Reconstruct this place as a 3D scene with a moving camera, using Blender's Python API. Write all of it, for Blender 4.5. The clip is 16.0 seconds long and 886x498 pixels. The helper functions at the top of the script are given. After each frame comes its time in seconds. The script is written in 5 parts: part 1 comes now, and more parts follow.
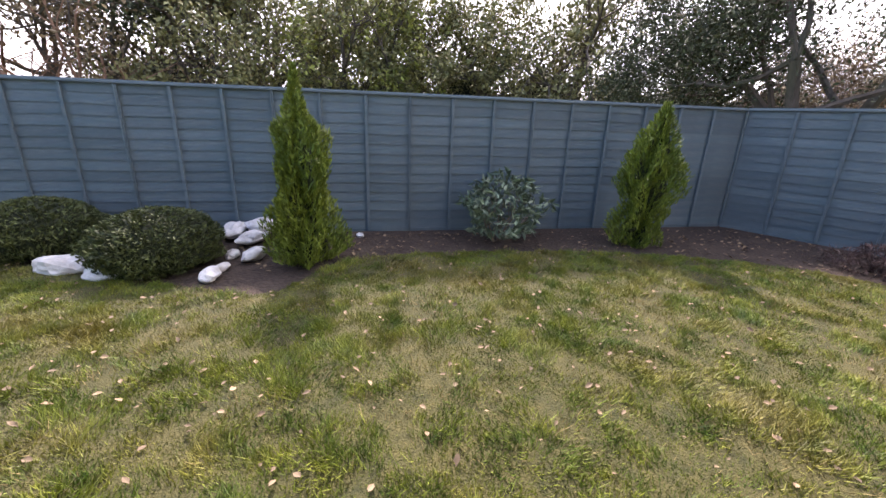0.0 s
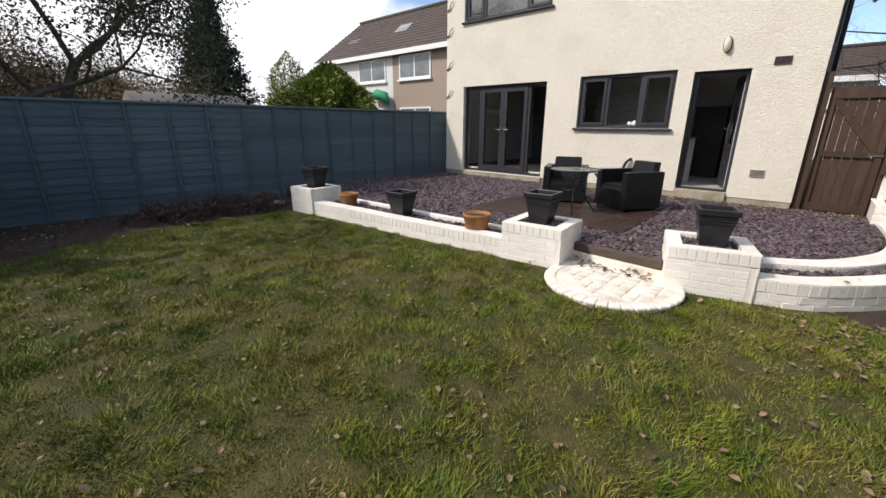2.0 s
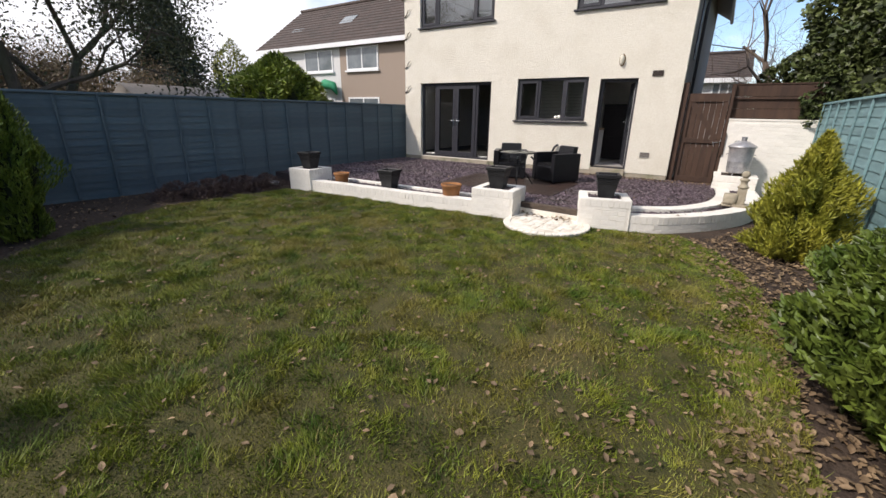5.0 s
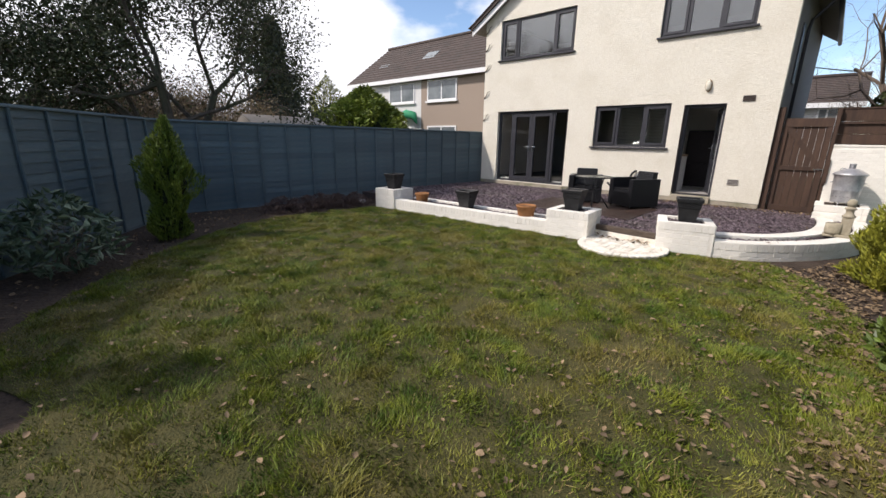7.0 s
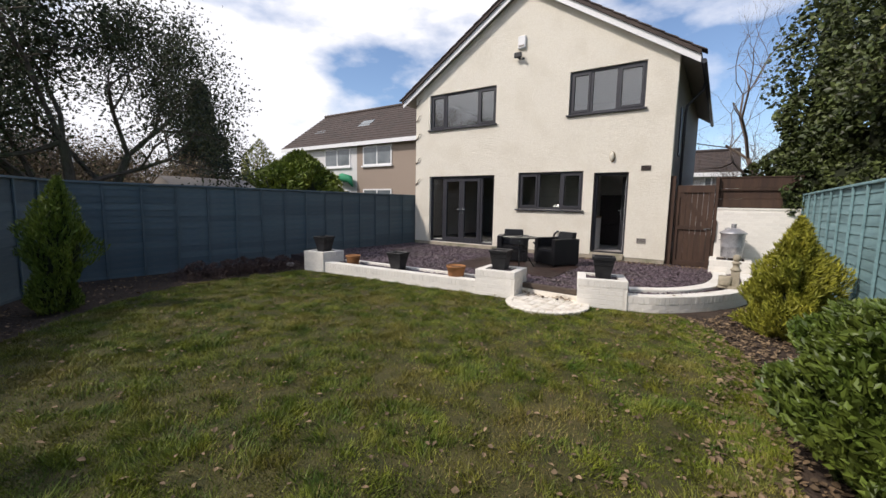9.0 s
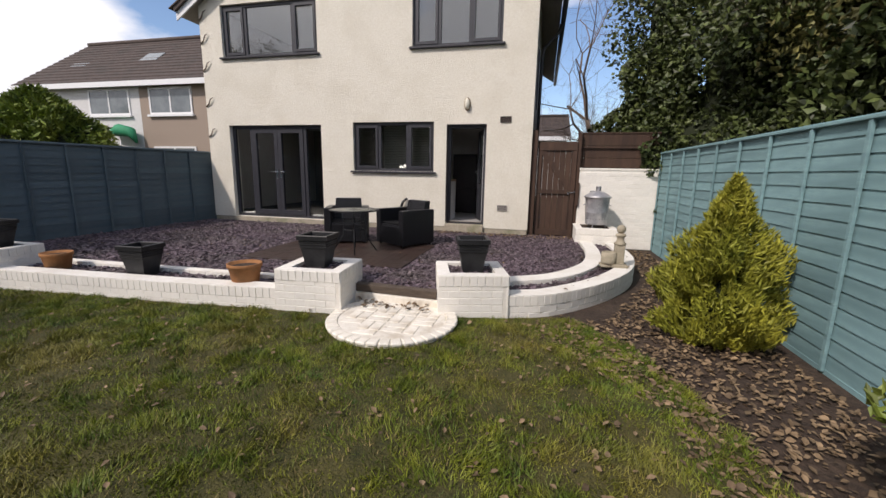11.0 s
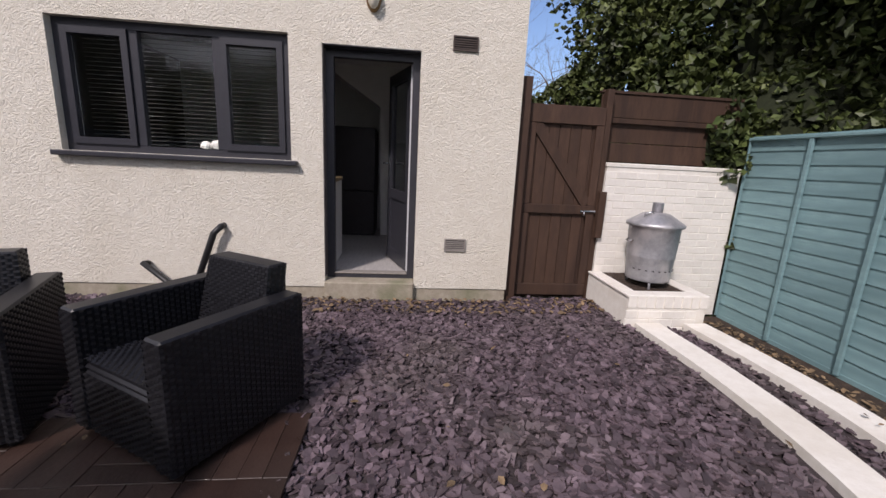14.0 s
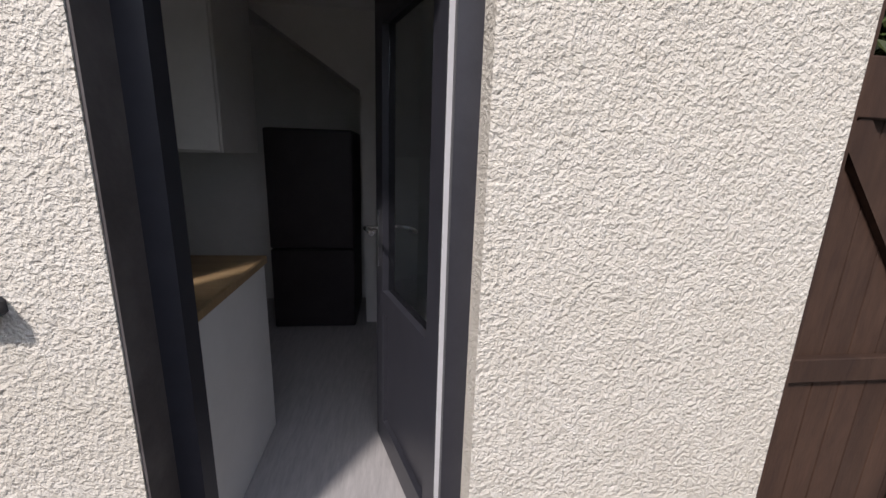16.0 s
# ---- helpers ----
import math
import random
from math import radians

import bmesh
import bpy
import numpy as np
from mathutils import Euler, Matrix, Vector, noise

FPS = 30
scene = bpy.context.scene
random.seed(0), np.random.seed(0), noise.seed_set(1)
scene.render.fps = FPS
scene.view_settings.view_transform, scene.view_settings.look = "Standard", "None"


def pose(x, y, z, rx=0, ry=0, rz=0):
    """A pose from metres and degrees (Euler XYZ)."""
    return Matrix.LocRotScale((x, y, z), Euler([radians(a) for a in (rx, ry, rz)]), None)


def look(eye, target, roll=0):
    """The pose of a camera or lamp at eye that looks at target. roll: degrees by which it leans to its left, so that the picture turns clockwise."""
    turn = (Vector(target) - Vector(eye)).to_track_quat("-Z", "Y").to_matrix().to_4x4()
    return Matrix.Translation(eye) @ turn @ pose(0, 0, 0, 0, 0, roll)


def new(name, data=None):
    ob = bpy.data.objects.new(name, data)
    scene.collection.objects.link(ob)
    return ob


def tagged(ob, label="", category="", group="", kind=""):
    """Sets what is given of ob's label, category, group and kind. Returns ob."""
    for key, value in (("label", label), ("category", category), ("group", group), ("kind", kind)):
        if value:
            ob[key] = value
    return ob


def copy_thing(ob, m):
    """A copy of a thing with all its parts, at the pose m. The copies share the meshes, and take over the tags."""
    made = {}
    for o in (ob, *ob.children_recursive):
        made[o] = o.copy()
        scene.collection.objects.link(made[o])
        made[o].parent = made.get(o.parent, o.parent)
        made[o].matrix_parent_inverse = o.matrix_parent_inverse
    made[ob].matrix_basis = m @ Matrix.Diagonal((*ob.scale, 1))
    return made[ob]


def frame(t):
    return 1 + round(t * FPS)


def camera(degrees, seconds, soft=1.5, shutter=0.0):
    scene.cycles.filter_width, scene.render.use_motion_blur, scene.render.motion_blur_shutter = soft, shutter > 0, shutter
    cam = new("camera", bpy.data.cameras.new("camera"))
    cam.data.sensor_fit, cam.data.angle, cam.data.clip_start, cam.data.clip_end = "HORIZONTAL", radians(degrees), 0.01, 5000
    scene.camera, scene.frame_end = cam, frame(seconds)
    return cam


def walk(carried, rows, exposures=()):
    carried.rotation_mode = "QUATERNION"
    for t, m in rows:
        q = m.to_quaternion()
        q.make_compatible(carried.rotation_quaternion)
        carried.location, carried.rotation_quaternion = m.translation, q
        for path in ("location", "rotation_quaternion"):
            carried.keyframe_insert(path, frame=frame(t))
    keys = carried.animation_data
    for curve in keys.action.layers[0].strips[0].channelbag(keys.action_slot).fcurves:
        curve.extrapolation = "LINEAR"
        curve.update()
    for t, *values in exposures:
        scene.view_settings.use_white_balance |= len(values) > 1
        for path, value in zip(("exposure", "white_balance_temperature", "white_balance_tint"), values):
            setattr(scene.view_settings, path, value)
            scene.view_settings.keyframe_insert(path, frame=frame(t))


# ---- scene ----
cam = camera(95.6, 16.0)
PATH = [
    (0, (0.516, 0.078, 1.559), (-0.879, -1.213, 0.938), 2.0),
    (0.3, (0.486, 0.028, 1.546), (-1.294, -0.688, 0.984), 2.8),
    (0.5, (0.484, -0.040, 1.557), (-1.424, -0.310, 1.023), 2.6),
    (1, (0.949, -0.184, 1.525), (-0.874, 0.421, 0.966), 1.7),
    (1.5, (1.217, -0.473, 1.524), (-0.314, 0.687, 0.967), 1.3),
    (2, (1.352, -0.825, 1.51), (0.071, 0.592, 0.918), 0.4),
    (2.5, (1.424, -1.141, 1.521), (0.304, 0.388, 0.883), 0.8),
    (3, (1.592, -1.523, 1.484), (0.56, 0.062, 0.835), 0.4),
    (3.5, (1.68, -1.906, 1.55), (0.665, -0.298, 0.928), 1.1),
    (5.8, (2.159, -3.033, 1.593), (1.071, -1.484, 0.949), 1.0),
    (6, (2.164, -3.08, 1.583), (1.024, -1.563, 0.953), 1.1),
    (6.5, (2.17, -3.17, 1.557), (0.917, -1.715, 0.996), 1.1),
    (7, (2.167, -3.161, 1.533), (0.849, -1.75, 1.013), 1.0),
    (7.5, (2.235, -3.089, 1.583), (0.888, -1.671, 1.163), 0.5),
    (8, (2.226, -3.108, 1.617), (0.889, -1.647, 1.343), 0.6),
    (8.5, (2.253, -3.09, 1.603), (0.949, -1.59, 1.38), 0.7),
    (9, (2.266, -3.008, 1.548), (1.138, -1.372, 1.327), 1.1),
    (9.5, (2.141, -2.544, 1.453), (1.258, -0.772, 1.173), 0.9),
    (12, (0.857, 0.979, 1.473), (0.486, 2.905, 1.082), 1.8),
    (12.5, (0.559, 1.724, 1.479), (0.217, 3.659, 1.107), 2.2),
    (13, (0.397, 2.527, 1.396), (0.089, 4.464, 1.007), 1.8),
    (13.5, (0.218, 3.358, 1.388), (0.085, 5.319, 1.019), 2.4),
    (14, (0.152, 4.221, 1.519), (0.359, 6.164, 1.093), 2.9),
    (14.5, (0.052, 4.978, 1.668), (0.307, 6.91, 1.222), 2.9),
    (15, (0.057, 5.675, 1.701), (0.331, 7.608, 1.263), 2.3),
    (15.5, (0.096, 6.394, 1.738), (0.371, 8.329, 1.312), 2.6),
    (16, (0.071, 7.042, 1.792), (0.303, 8.973, 1.326), 1.9),
]
EXPOSURE = [(0.0, 2.15, 6600, 25), (0.3, 1.95, 6600, 25), (0.6, 1.45, 6600, 20), (1.0, 1.0, 6600, 16), (1.5, 0.55, 6500, 13), (3.5, 0.5, 6500, 14), (6.0, 0.55, 6450, 14), (7.5, 0.5, 6450, 14), (9.0, 0.3, 6450, 14),
            (11.8, 0.2, 6500, 18), (12.5, 0.0, 6400, 20), (13.0, -0.12, 6400, 20), (13.5, 0.0, 6400, 20), (14.0, 0.18, 6300, 21), (14.5, 0.3, 6300, 21), (15.0, 0.38, 6200, 20), (16.0, 0.33, 6150, 18)]
walk(cam, [(t, look(eye, target, roll)) for t, eye, target, roll in PATH],
     exposures=EXPOSURE)

# ---- light ----
world = bpy.data.worlds.new("sky")
scene.world = world
world.use_nodes = True
wn, wl = world.node_tree.nodes, world.node_tree.links
bg = wn["Background"]
sky = wn.new("ShaderNodeTexSky")
sky.sky_type, sky.sun_disc = "NISHITA", False
SUN_EL, SUN_AZ = 44.0, 214.0
sky.ozone_density, sky.dust_density = 2.5, 0.4
sky.sun_elevation, sky.sun_rotation = radians(SUN_EL), radians(SUN_AZ)
wc = wn.new("ShaderNodeTexCoord")
wm = wn.new("ShaderNodeMapping")
wm.inputs["Scale"].default_value = (1.0, 1.0, 2.2)
wm.inputs["Location"].default_value = (0.35, 0.1, 0.2)
cn = wn.new("ShaderNodeTexNoise")
cn.inputs["Scale"].default_value, cn.inputs["Detail"].default_value, cn.inputs["Roughness"].default_value = 2.3, 7.0, 0.52
cr = wn.new("ShaderNodeValToRGB")
cr.color_ramp.elements[0].position, cr.color_ramp.elements[1].position = 0.42, 0.54
cm = wn.new("ShaderNodeMix")
cm.data_type = "RGBA"
cm.inputs["B"].default_value = (6.6, 6.7, 6.9, 1)
wl.new(wc.outputs["Generated"], wm.inputs["Vector"])
wl.new(wm.outputs["Vector"], cn.inputs["Vector"])
# the cloud thins out towards the east
ws = wn.new("ShaderNodeVectorMath")
ws.operation = "DOT_PRODUCT"
ws.inputs[1].default_value = (1.0, 0.5, 0.25)
wk = wn.new("ShaderNodeMath")
wk.operation, wk.inputs[1].default_value = "MULTIPLY", -0.17
wa = wn.new("ShaderNodeMath")
wa.operation = "ADD"
wl.new(wc.outputs["Generated"], ws.inputs[0])
wl.new(ws.outputs["Value"], wk.inputs[0])
wl.new(cn.outputs["Fac"], wa.inputs[0])
wl.new(wk.outputs["Value"], wa.inputs[1])
wl.new(wa.outputs["Value"], cr.inputs["Fac"])
wl.new(cr.outputs["Color"], cm.inputs["Factor"])
wl.new(sky.outputs["Color"], cm.inputs["A"])
wl.new(cm.outputs["Result"], bg.inputs["Color"])
bg.inputs["Strength"].default_value = 0.13
sun = new("sun", bpy.data.lights.new("sun", "SUN"))
sun.data.energy, sun.data.angle, sun.data.color = 2.75, radians(5), (1.0, 0.93, 0.84)
sd = Vector((math.sin(radians(SUN_AZ)) * math.cos(radians(SUN_EL)), math.cos(radians(SUN_AZ)) * math.cos(radians(SUN_EL)), math.sin(radians(SUN_EL))))
sun.matrix_basis = look(sd * 40, (0, 0, 0))


# ---- materials ----
def material(name, a, b, scale=8.0, rough=0.8, bump=0.0, bump_scale=60.0, metal=0.0, fine=0.25, c=None, c_scale=1.2, c_amount=0.5,
             per="", per_amount=0.15, stretch=(1, 1, 1), spec=0.4, height=0.01, kind="noise"):
    """a to b by a fine grain, c in large stains over it; per: 'island' or 'object' varies the brightness piece by piece."""
    m = bpy.data.materials.new(name)
    m.use_nodes = True
    n, l = m.node_tree.nodes, m.node_tree.links
    p = n["Principled BSDF"]
    p.inputs["Roughness"].default_value, p.inputs["Metallic"].default_value = rough, metal
    p.inputs["Specular IOR Level"].default_value = spec
    tc = n.new("ShaderNodeTexCoord")
    mp = n.new("ShaderNodeMapping")
    mp.inputs["Scale"].default_value = stretch
    l.new(tc.outputs["Object"], mp.inputs["Vector"])
    n1 = n.new("ShaderNodeTexNoise")
    n1.inputs["Scale"].default_value, n1.inputs["Detail"].default_value, n1.inputs["Roughness"].default_value = scale, 6.0, 0.5 + fine
    l.new(mp.outputs["Vector"], n1.inputs["Vector"])
    r1 = n.new("ShaderNodeValToRGB")
    r1.color_ramp.elements[0].position, r1.color_ramp.elements[1].position = 0.32, 0.68
    r1.color_ramp.elements[0].color, r1.color_ramp.elements[1].color = (*a, 1), (*b, 1)
    l.new(n1.outputs["Fac"], r1.inputs["Fac"])
    col = r1.outputs["Color"]
    if c:
        n2 = n.new("ShaderNodeTexNoise")
        n2.inputs["Scale"].default_value, n2.inputs["Detail"].default_value = c_scale, 5.0
        l.new(mp.outputs["Vector"], n2.inputs["Vector"])
        r2 = n.new("ShaderNodeValToRGB")
        r2.color_ramp.elements[0].position, r2.color_ramp.elements[1].position = 0.48, 0.66
        r2.color_ramp.elements[0].color, r2.color_ramp.elements[1].color = (0, 0, 0, 1), (c_amount,) * 3 + (1,)
        l.new(n2.outputs["Fac"], r2.inputs["Fac"])
        mx = n.new("ShaderNodeMix")
        mx.data_type = "RGBA"
        mx.inputs["B"].default_value = (*c, 1)
        l.new(r2.outputs["Color"], mx.inputs["Factor"])
        l.new(col, mx.inputs["A"])
        col = mx.outputs["Result"]
    if per:
        src = n.new("ShaderNodeNewGeometry").outputs["Random Per Island"] if per == "island" else n.new("ShaderNodeObjectInfo").outputs["Random"]
        mr = n.new("ShaderNodeMapRange")
        mr.inputs["To Min"].default_value, mr.inputs["To Max"].default_value = 1 - per_amount, 1 + per_amount
        l.new(src, mr.inputs["Value"])
        hs = n.new("ShaderNodeHueSaturation")
        l.new(mr.outputs["Result"], hs.inputs["Value"])
        l.new(col, hs.inputs["Color"])
        col = hs.outputs["Color"]
    l.new(col, p.inputs["Base Color"])
    if bump:
        if kind == "voronoi":
            nb = n.new("ShaderNodeTexVoronoi")
            nb.feature = "SMOOTH_F1"
            nb.inputs["Scale"].default_value = bump_scale
            out = nb.outputs["Distance"]
        elif kind == "stipple":
            nb = n.new("ShaderNodeTexNoise")
            nb.inputs["Scale"].default_value, nb.inputs["Detail"].default_value, nb.inputs["Roughness"].default_value = bump_scale, 3.0, 0.62
            nc = n.new("ShaderNodeTexNoise")
            nc.inputs["Scale"].default_value, nc.inputs["Detail"].default_value = bump_scale * 0.13, 3.0
            l.new(mp.outputs["Vector"], nc.inputs["Vector"])
            ad = n.new("ShaderNodeMath")
            ad.operation = "MULTIPLY_ADD"
            ad.inputs[1].default_value = 0.5
            l.new(nc.outputs["Fac"], ad.inputs[0])
            l.new(nb.outputs["Fac"], ad.inputs[2])
            out = ad.outputs["Value"]
        else:
            nb = n.new("ShaderNodeTexNoise")
            nb.inputs["Scale"].default_value, nb.inputs["Detail"].default_value = bump_scale, 4.0
            out = nb.outputs["Fac"]
        l.new(mp.outputs["Vector"], nb.inputs["Vector"])
        bp = n.new("ShaderNodeBump")
        bp.inputs["Strength"].default_value, bp.inputs["Distance"].default_value = bump, height
        l.new(out, bp.inputs["Height"])
        l.new(bp.outputs["Normal"], p.inputs["Normal"])
    return m


def glass_material(name, tint=(0.9, 0.95, 0.95), rough=0.0, ior=1.45):
    m = bpy.data.materials.new(name)
    m.use_nodes = True
    n, l = m.node_tree.nodes, m.node_tree.links
    p = n["Principled BSDF"]
    p.inputs["Base Color"].default_value = (*tint, 1)
    p.inputs["Roughness"].default_value, p.inputs["IOR"].default_value = rough, ior
    p.inputs["Transmission Weight"].default_value = 1.0
    return m


M = {}
M["render"] = material("cream_roughcast", (0.77, 0.715, 0.60), (0.86, 0.815, 0.71), 26, 0.9, 0.8, 78, c=(0.66, 0.60, 0.48), c_scale=1.4, c_amount=0.3, height=0.026, kind="stipple")
M["plinth"] = material("bare_concrete", (0.30, 0.26, 0.20), (0.42, 0.37, 0.29), 18, 0.9, 0.4, 50, c=(0.16, 0.17, 0.09), c_amount=0.7, c_scale=3)
M["white"] = material("white_masonry_paint", (0.74, 0.70, 0.63), (0.84, 0.81, 0.75), 14, 0.75, 0.35, 45, c=(0.60, 0.54, 0.44), c_scale=2.5, c_amount=0.35, per="object", per_amount=0.04, height=0.005)
M["paving_white"] = material("worn_white_paint", (0.68, 0.62, 0.52), (0.82, 0.78, 0.70), 22, 0.8, 0.5, 60, c=(0.45, 0.37, 0.27), c_scale=6, c_amount=0.6, per="object", per_amount=0.06, height=0.006)
# the shade on the left and back fences is mixed into this stain
M["fence_shaded"] = material("shaded_blue_green_fence_stain", (0.086, 0.114, 0.128), (0.119, 0.153, 0.165), 6, 0.8, 0.35, 90, stretch=(1, 1, 6), c=(0.070, 0.115, 0.135), c_scale=1.5, c_amount=0.5, per="object", per_amount=0.13, height=0.004)
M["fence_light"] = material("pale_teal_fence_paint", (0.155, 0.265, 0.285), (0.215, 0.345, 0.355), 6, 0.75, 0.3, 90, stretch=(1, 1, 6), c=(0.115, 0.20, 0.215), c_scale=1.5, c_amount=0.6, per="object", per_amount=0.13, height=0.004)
M["gate"] = material("dark_brown_stain", (0.046, 0.024, 0.015), (0.080, 0.044, 0.028), 5, 0.7, 0.4, 60, stretch=(6, 6, 1), c=(0.025, 0.014, 0.011), c_amount=0.5, per="object", per_amount=0.15, height=0.004)
M["frame"] = material("anthracite_upvc", (0.028, 0.028, 0.035), (0.038, 0.038, 0.046), 9, 0.42, 0.05, 200, spec=0.5)
M["frame_white"] = material("white_upvc", (0.74, 0.74, 0.74), (0.8, 0.8, 0.8), 9, 0.4)
M["glass"] = glass_material("window_glass")
M["upper_glass"] = glass_material("double_glazing", (0.85, 0.9, 0.92), ior=2.0)
M["sky_glass"] = glass_material("tinted_window_glass", (0.55, 0.6, 0.62))
M["steel"] = material("chrome", (0.65, 0.65, 0.66), (0.75, 0.75, 0.76), 20, 0.22, metal=1.0)
M["zinc"] = material("galvanised_steel", (0.30, 0.30, 0.32), (0.48, 0.48, 0.50), 9, 0.42, 0.15, 30, metal=0.5, c=(0.66, 0.63, 0.63), c_scale=4, c_amount=0.9)
M["slate"] = material("plum_slate", (0.058, 0.041, 0.049), (0.150, 0.112, 0.128), 12, 0.62, 0.3, 40, per="island", per_amount=0.6, c=(0.10, 0.085, 0.075), c_amount=0.5, height=0.004)
M["slate_bed"] = material("slate_dust", (0.028, 0.021, 0.022), (0.060, 0.046, 0.048), 30, 0.9, 0.8, 40, height=0.02)
M["soil"] = material("damp_soil", (0.022, 0.014, 0.010), (0.070, 0.047, 0.033), 22, 0.95, 1.0, 24, c=(0.075, 0.052, 0.036), c_scale=3, c_amount=0.6, height=0.03)
M["lawn"] = material("lawn_floor", (0.024, 0.028, 0.006), (0.085, 0.074, 0.020), 7, 0.95, 0.9, 70, c=(0.095, 0.080, 0.024), c_scale=1.1, c_amount=0.6, height=0.02)
M["far_ground"] = material("rough_ground", (0.05, 0.06, 0.02), (0.09, 0.085, 0.04), 0.6, 0.95)
M["grass"] = material("grass_blades", (0.042, 0.090, 0.004), (0.215, 0.232, 0.020), 4.5, 0.6, per="island", per_amount=0.4, c=(0.215, 0.165, 0.042), c_scale=1.1, c_amount=0.65, fine=0.1)
M["straw"] = material("dead_grass", (0.17, 0.125, 0.045), (0.31, 0.24, 0.095), 3, 0.8, per="island", per_amount=0.3)
M["dead_leaf"] = material("fallen_leaf", (0.085, 0.052, 0.028), (0.27, 0.19, 0.11), 5, 0.75, per="island", per_amount=0.5)
M["timber"] = material("weathered_timber", (0.055, 0.040, 0.030), (0.11, 0.083, 0.062), 8, 0.85, 0.5, 40, stretch=(1, 6, 6))
M["deck"] = material("brown_deck_tile", (0.027, 0.0145, 0.011), (0.046, 0.025, 0.019), 5, 0.5, 0.4, 60, per="object", per_amount=0.22, c=(0.035, 0.025, 0.021), c_amount=0.5, height=0.004)
M["pot_black"] = material("black_plastic_pot", (0.010, 0.010, 0.011), (0.022, 0.022, 0.024), 10, 0.45, 0.1, 60, c=(0.06, 0.06, 0.06), c_scale=4, c_amount=0.4)
M["terracotta"] = material("terracotta", (0.26, 0.11, 0.040), (0.36, 0.17, 0.065), 9, 0.85, 0.3, 60, c=(0.18, 0.10, 0.05), c_scale=5, c_amount=0.6)
M["stone"] = material("cast_stone", (0.28, 0.24, 0.17), (0.42, 0.37, 0.28), 14, 0.9, 0.5, 60, c=(0.22, 0.20, 0.14), c_scale=6, c_amount=0.6)
M["rock"] = material("white_rockery_stone", (0.52, 0.49, 0.46), (0.78, 0.75, 0.72), 7, 0.85, 0.7, 20, c=(0.36, 0.31, 0.27), c_scale=5, c_amount=0.5)
M["rattan"] = material("black_rattan", (0.007, 0.007, 0.009), (0.016, 0.016, 0.019), 40, 0.36, per="island", per_amount=0.3)
M["cushion"] = material("grey_black_cushion", (0.022, 0.023, 0.027), (0.036, 0.037, 0.042), 60, 0.9, 0.3, 300)
M["metal_black"] = material("black_powder_coat", (0.014, 0.014, 0.015), (0.022, 0.022, 0.023), 30, 0.45)
M["table_glass"] = glass_material("patterned_table_glass", (0.75, 0.85, 0.82), 0.25)
M["tile_roof"] = material("brown_roof_tile", (0.060, 0.045, 0.040), (0.105, 0.080, 0.070), 6, 0.9, 0.4, 20, c=(0.05, 0.045, 0.04), c_amount=0.5, per="island", per_amount=0.15)
M["pebbledash"] = material("grey_brown_pebbledash", (0.27, 0.21, 0.17), (0.38, 0.31, 0.25), 30, 0.95, 0.5, 60)
M["pale_render"] = material("pale_grey_render", (0.58, 0.57, 0.56), (0.68, 0.67, 0.66), 10, 0.9)
# darker grey render: shade of the side walls and soffits is in its colour
M["side_render"] = material("shaded_side_render", (0.36, 0.32, 0.29), (0.45, 0.41, 0.37), 12, 0.9, 0.5, 60)
M["dark_plastic"] = material("brown_vent_plastic", (0.050, 0.036, 0.030), (0.075, 0.055, 0.045), 20, 0.6)
M["vent_grey"] = material("grey_vent", (0.22, 0.20, 0.18), (0.32, 0.29, 0.26), 20, 0.7)
M["wall_in"] = material("interior_paint", (0.68, 0.67, 0.64), (0.74, 0.73, 0.70), 5, 0.85)
# living room walls and floor cover: the room's dimness is put into their colour
M["living_shade"] = material("dim_room_paint", (0.10, 0.09, 0.08), (0.14, 0.125, 0.11), 5, 0.85)
M["carpet"] = material("dim_floor_cover", (0.035, 0.032, 0.030), (0.06, 0.055, 0.05), 60, 0.95, 0.3, 200)
M["floor_in"] = material("pale_laminate", (0.36, 0.34, 0.33), (0.50, 0.48, 0.46), 5, 0.5, stretch=(8, 1, 1))
M["dark_in"] = material("black_appliance_and_holes", (0.016, 0.012, 0.014), (0.026, 0.020, 0.023), 8, 0.4)
M["worktop"] = material("oak_worktop", (0.24, 0.16, 0.08), (0.36, 0.25, 0.13), 4, 0.5, stretch=(1, 8, 1))
M["cab_white"] = material("white_cabinet", (0.66, 0.65, 0.63), (0.72, 0.71, 0.69), 4, 0.45)
M["blind"] = material("dark_blind_slat", (0.035, 0.033, 0.032), (0.055, 0.052, 0.050), 20, 0.55)
M["lamp_glass"] = material("frosted_lamp_cover", (0.62, 0.58, 0.48), (0.72, 0.68, 0.58), 10, 0.35)
M["reveal"] = material("weathered_reveal_paint", (0.075, 0.066, 0.064), (0.12, 0.105, 0.10), 6, 0.7, 0.2, 40, c=(0.22, 0.20, 0.19), c_scale=4, c_amount=0.35)
M["brass"] = material("tarnished_brass", (0.20, 0.125, 0.055), (0.30, 0.20, 0.10), 14, 0.45, metal=0.6)
M["bark"] = material("grey_brown_bark", (0.055, 0.043, 0.033), (0.13, 0.105, 0.082), 9, 0.95, 0.8, 25, stretch=(1, 1, 0.3), c=(0.06, 0.075, 0.03), c_amount=0.5)
M["twig"] = material("bare_twig", (0.11, 0.080, 0.060), (0.20, 0.155, 0.12), 6, 0.9)
M["red_twig"] = material("reddish_dead_twig", (0.17, 0.090, 0.055), (0.28, 0.17, 0.11), 6, 0.9)


def leaf_material(name, a, b, rough=0.55, amount=0.45):
    m = material(name, a, b, 1.5, rough, per="island", per_amount=amount)
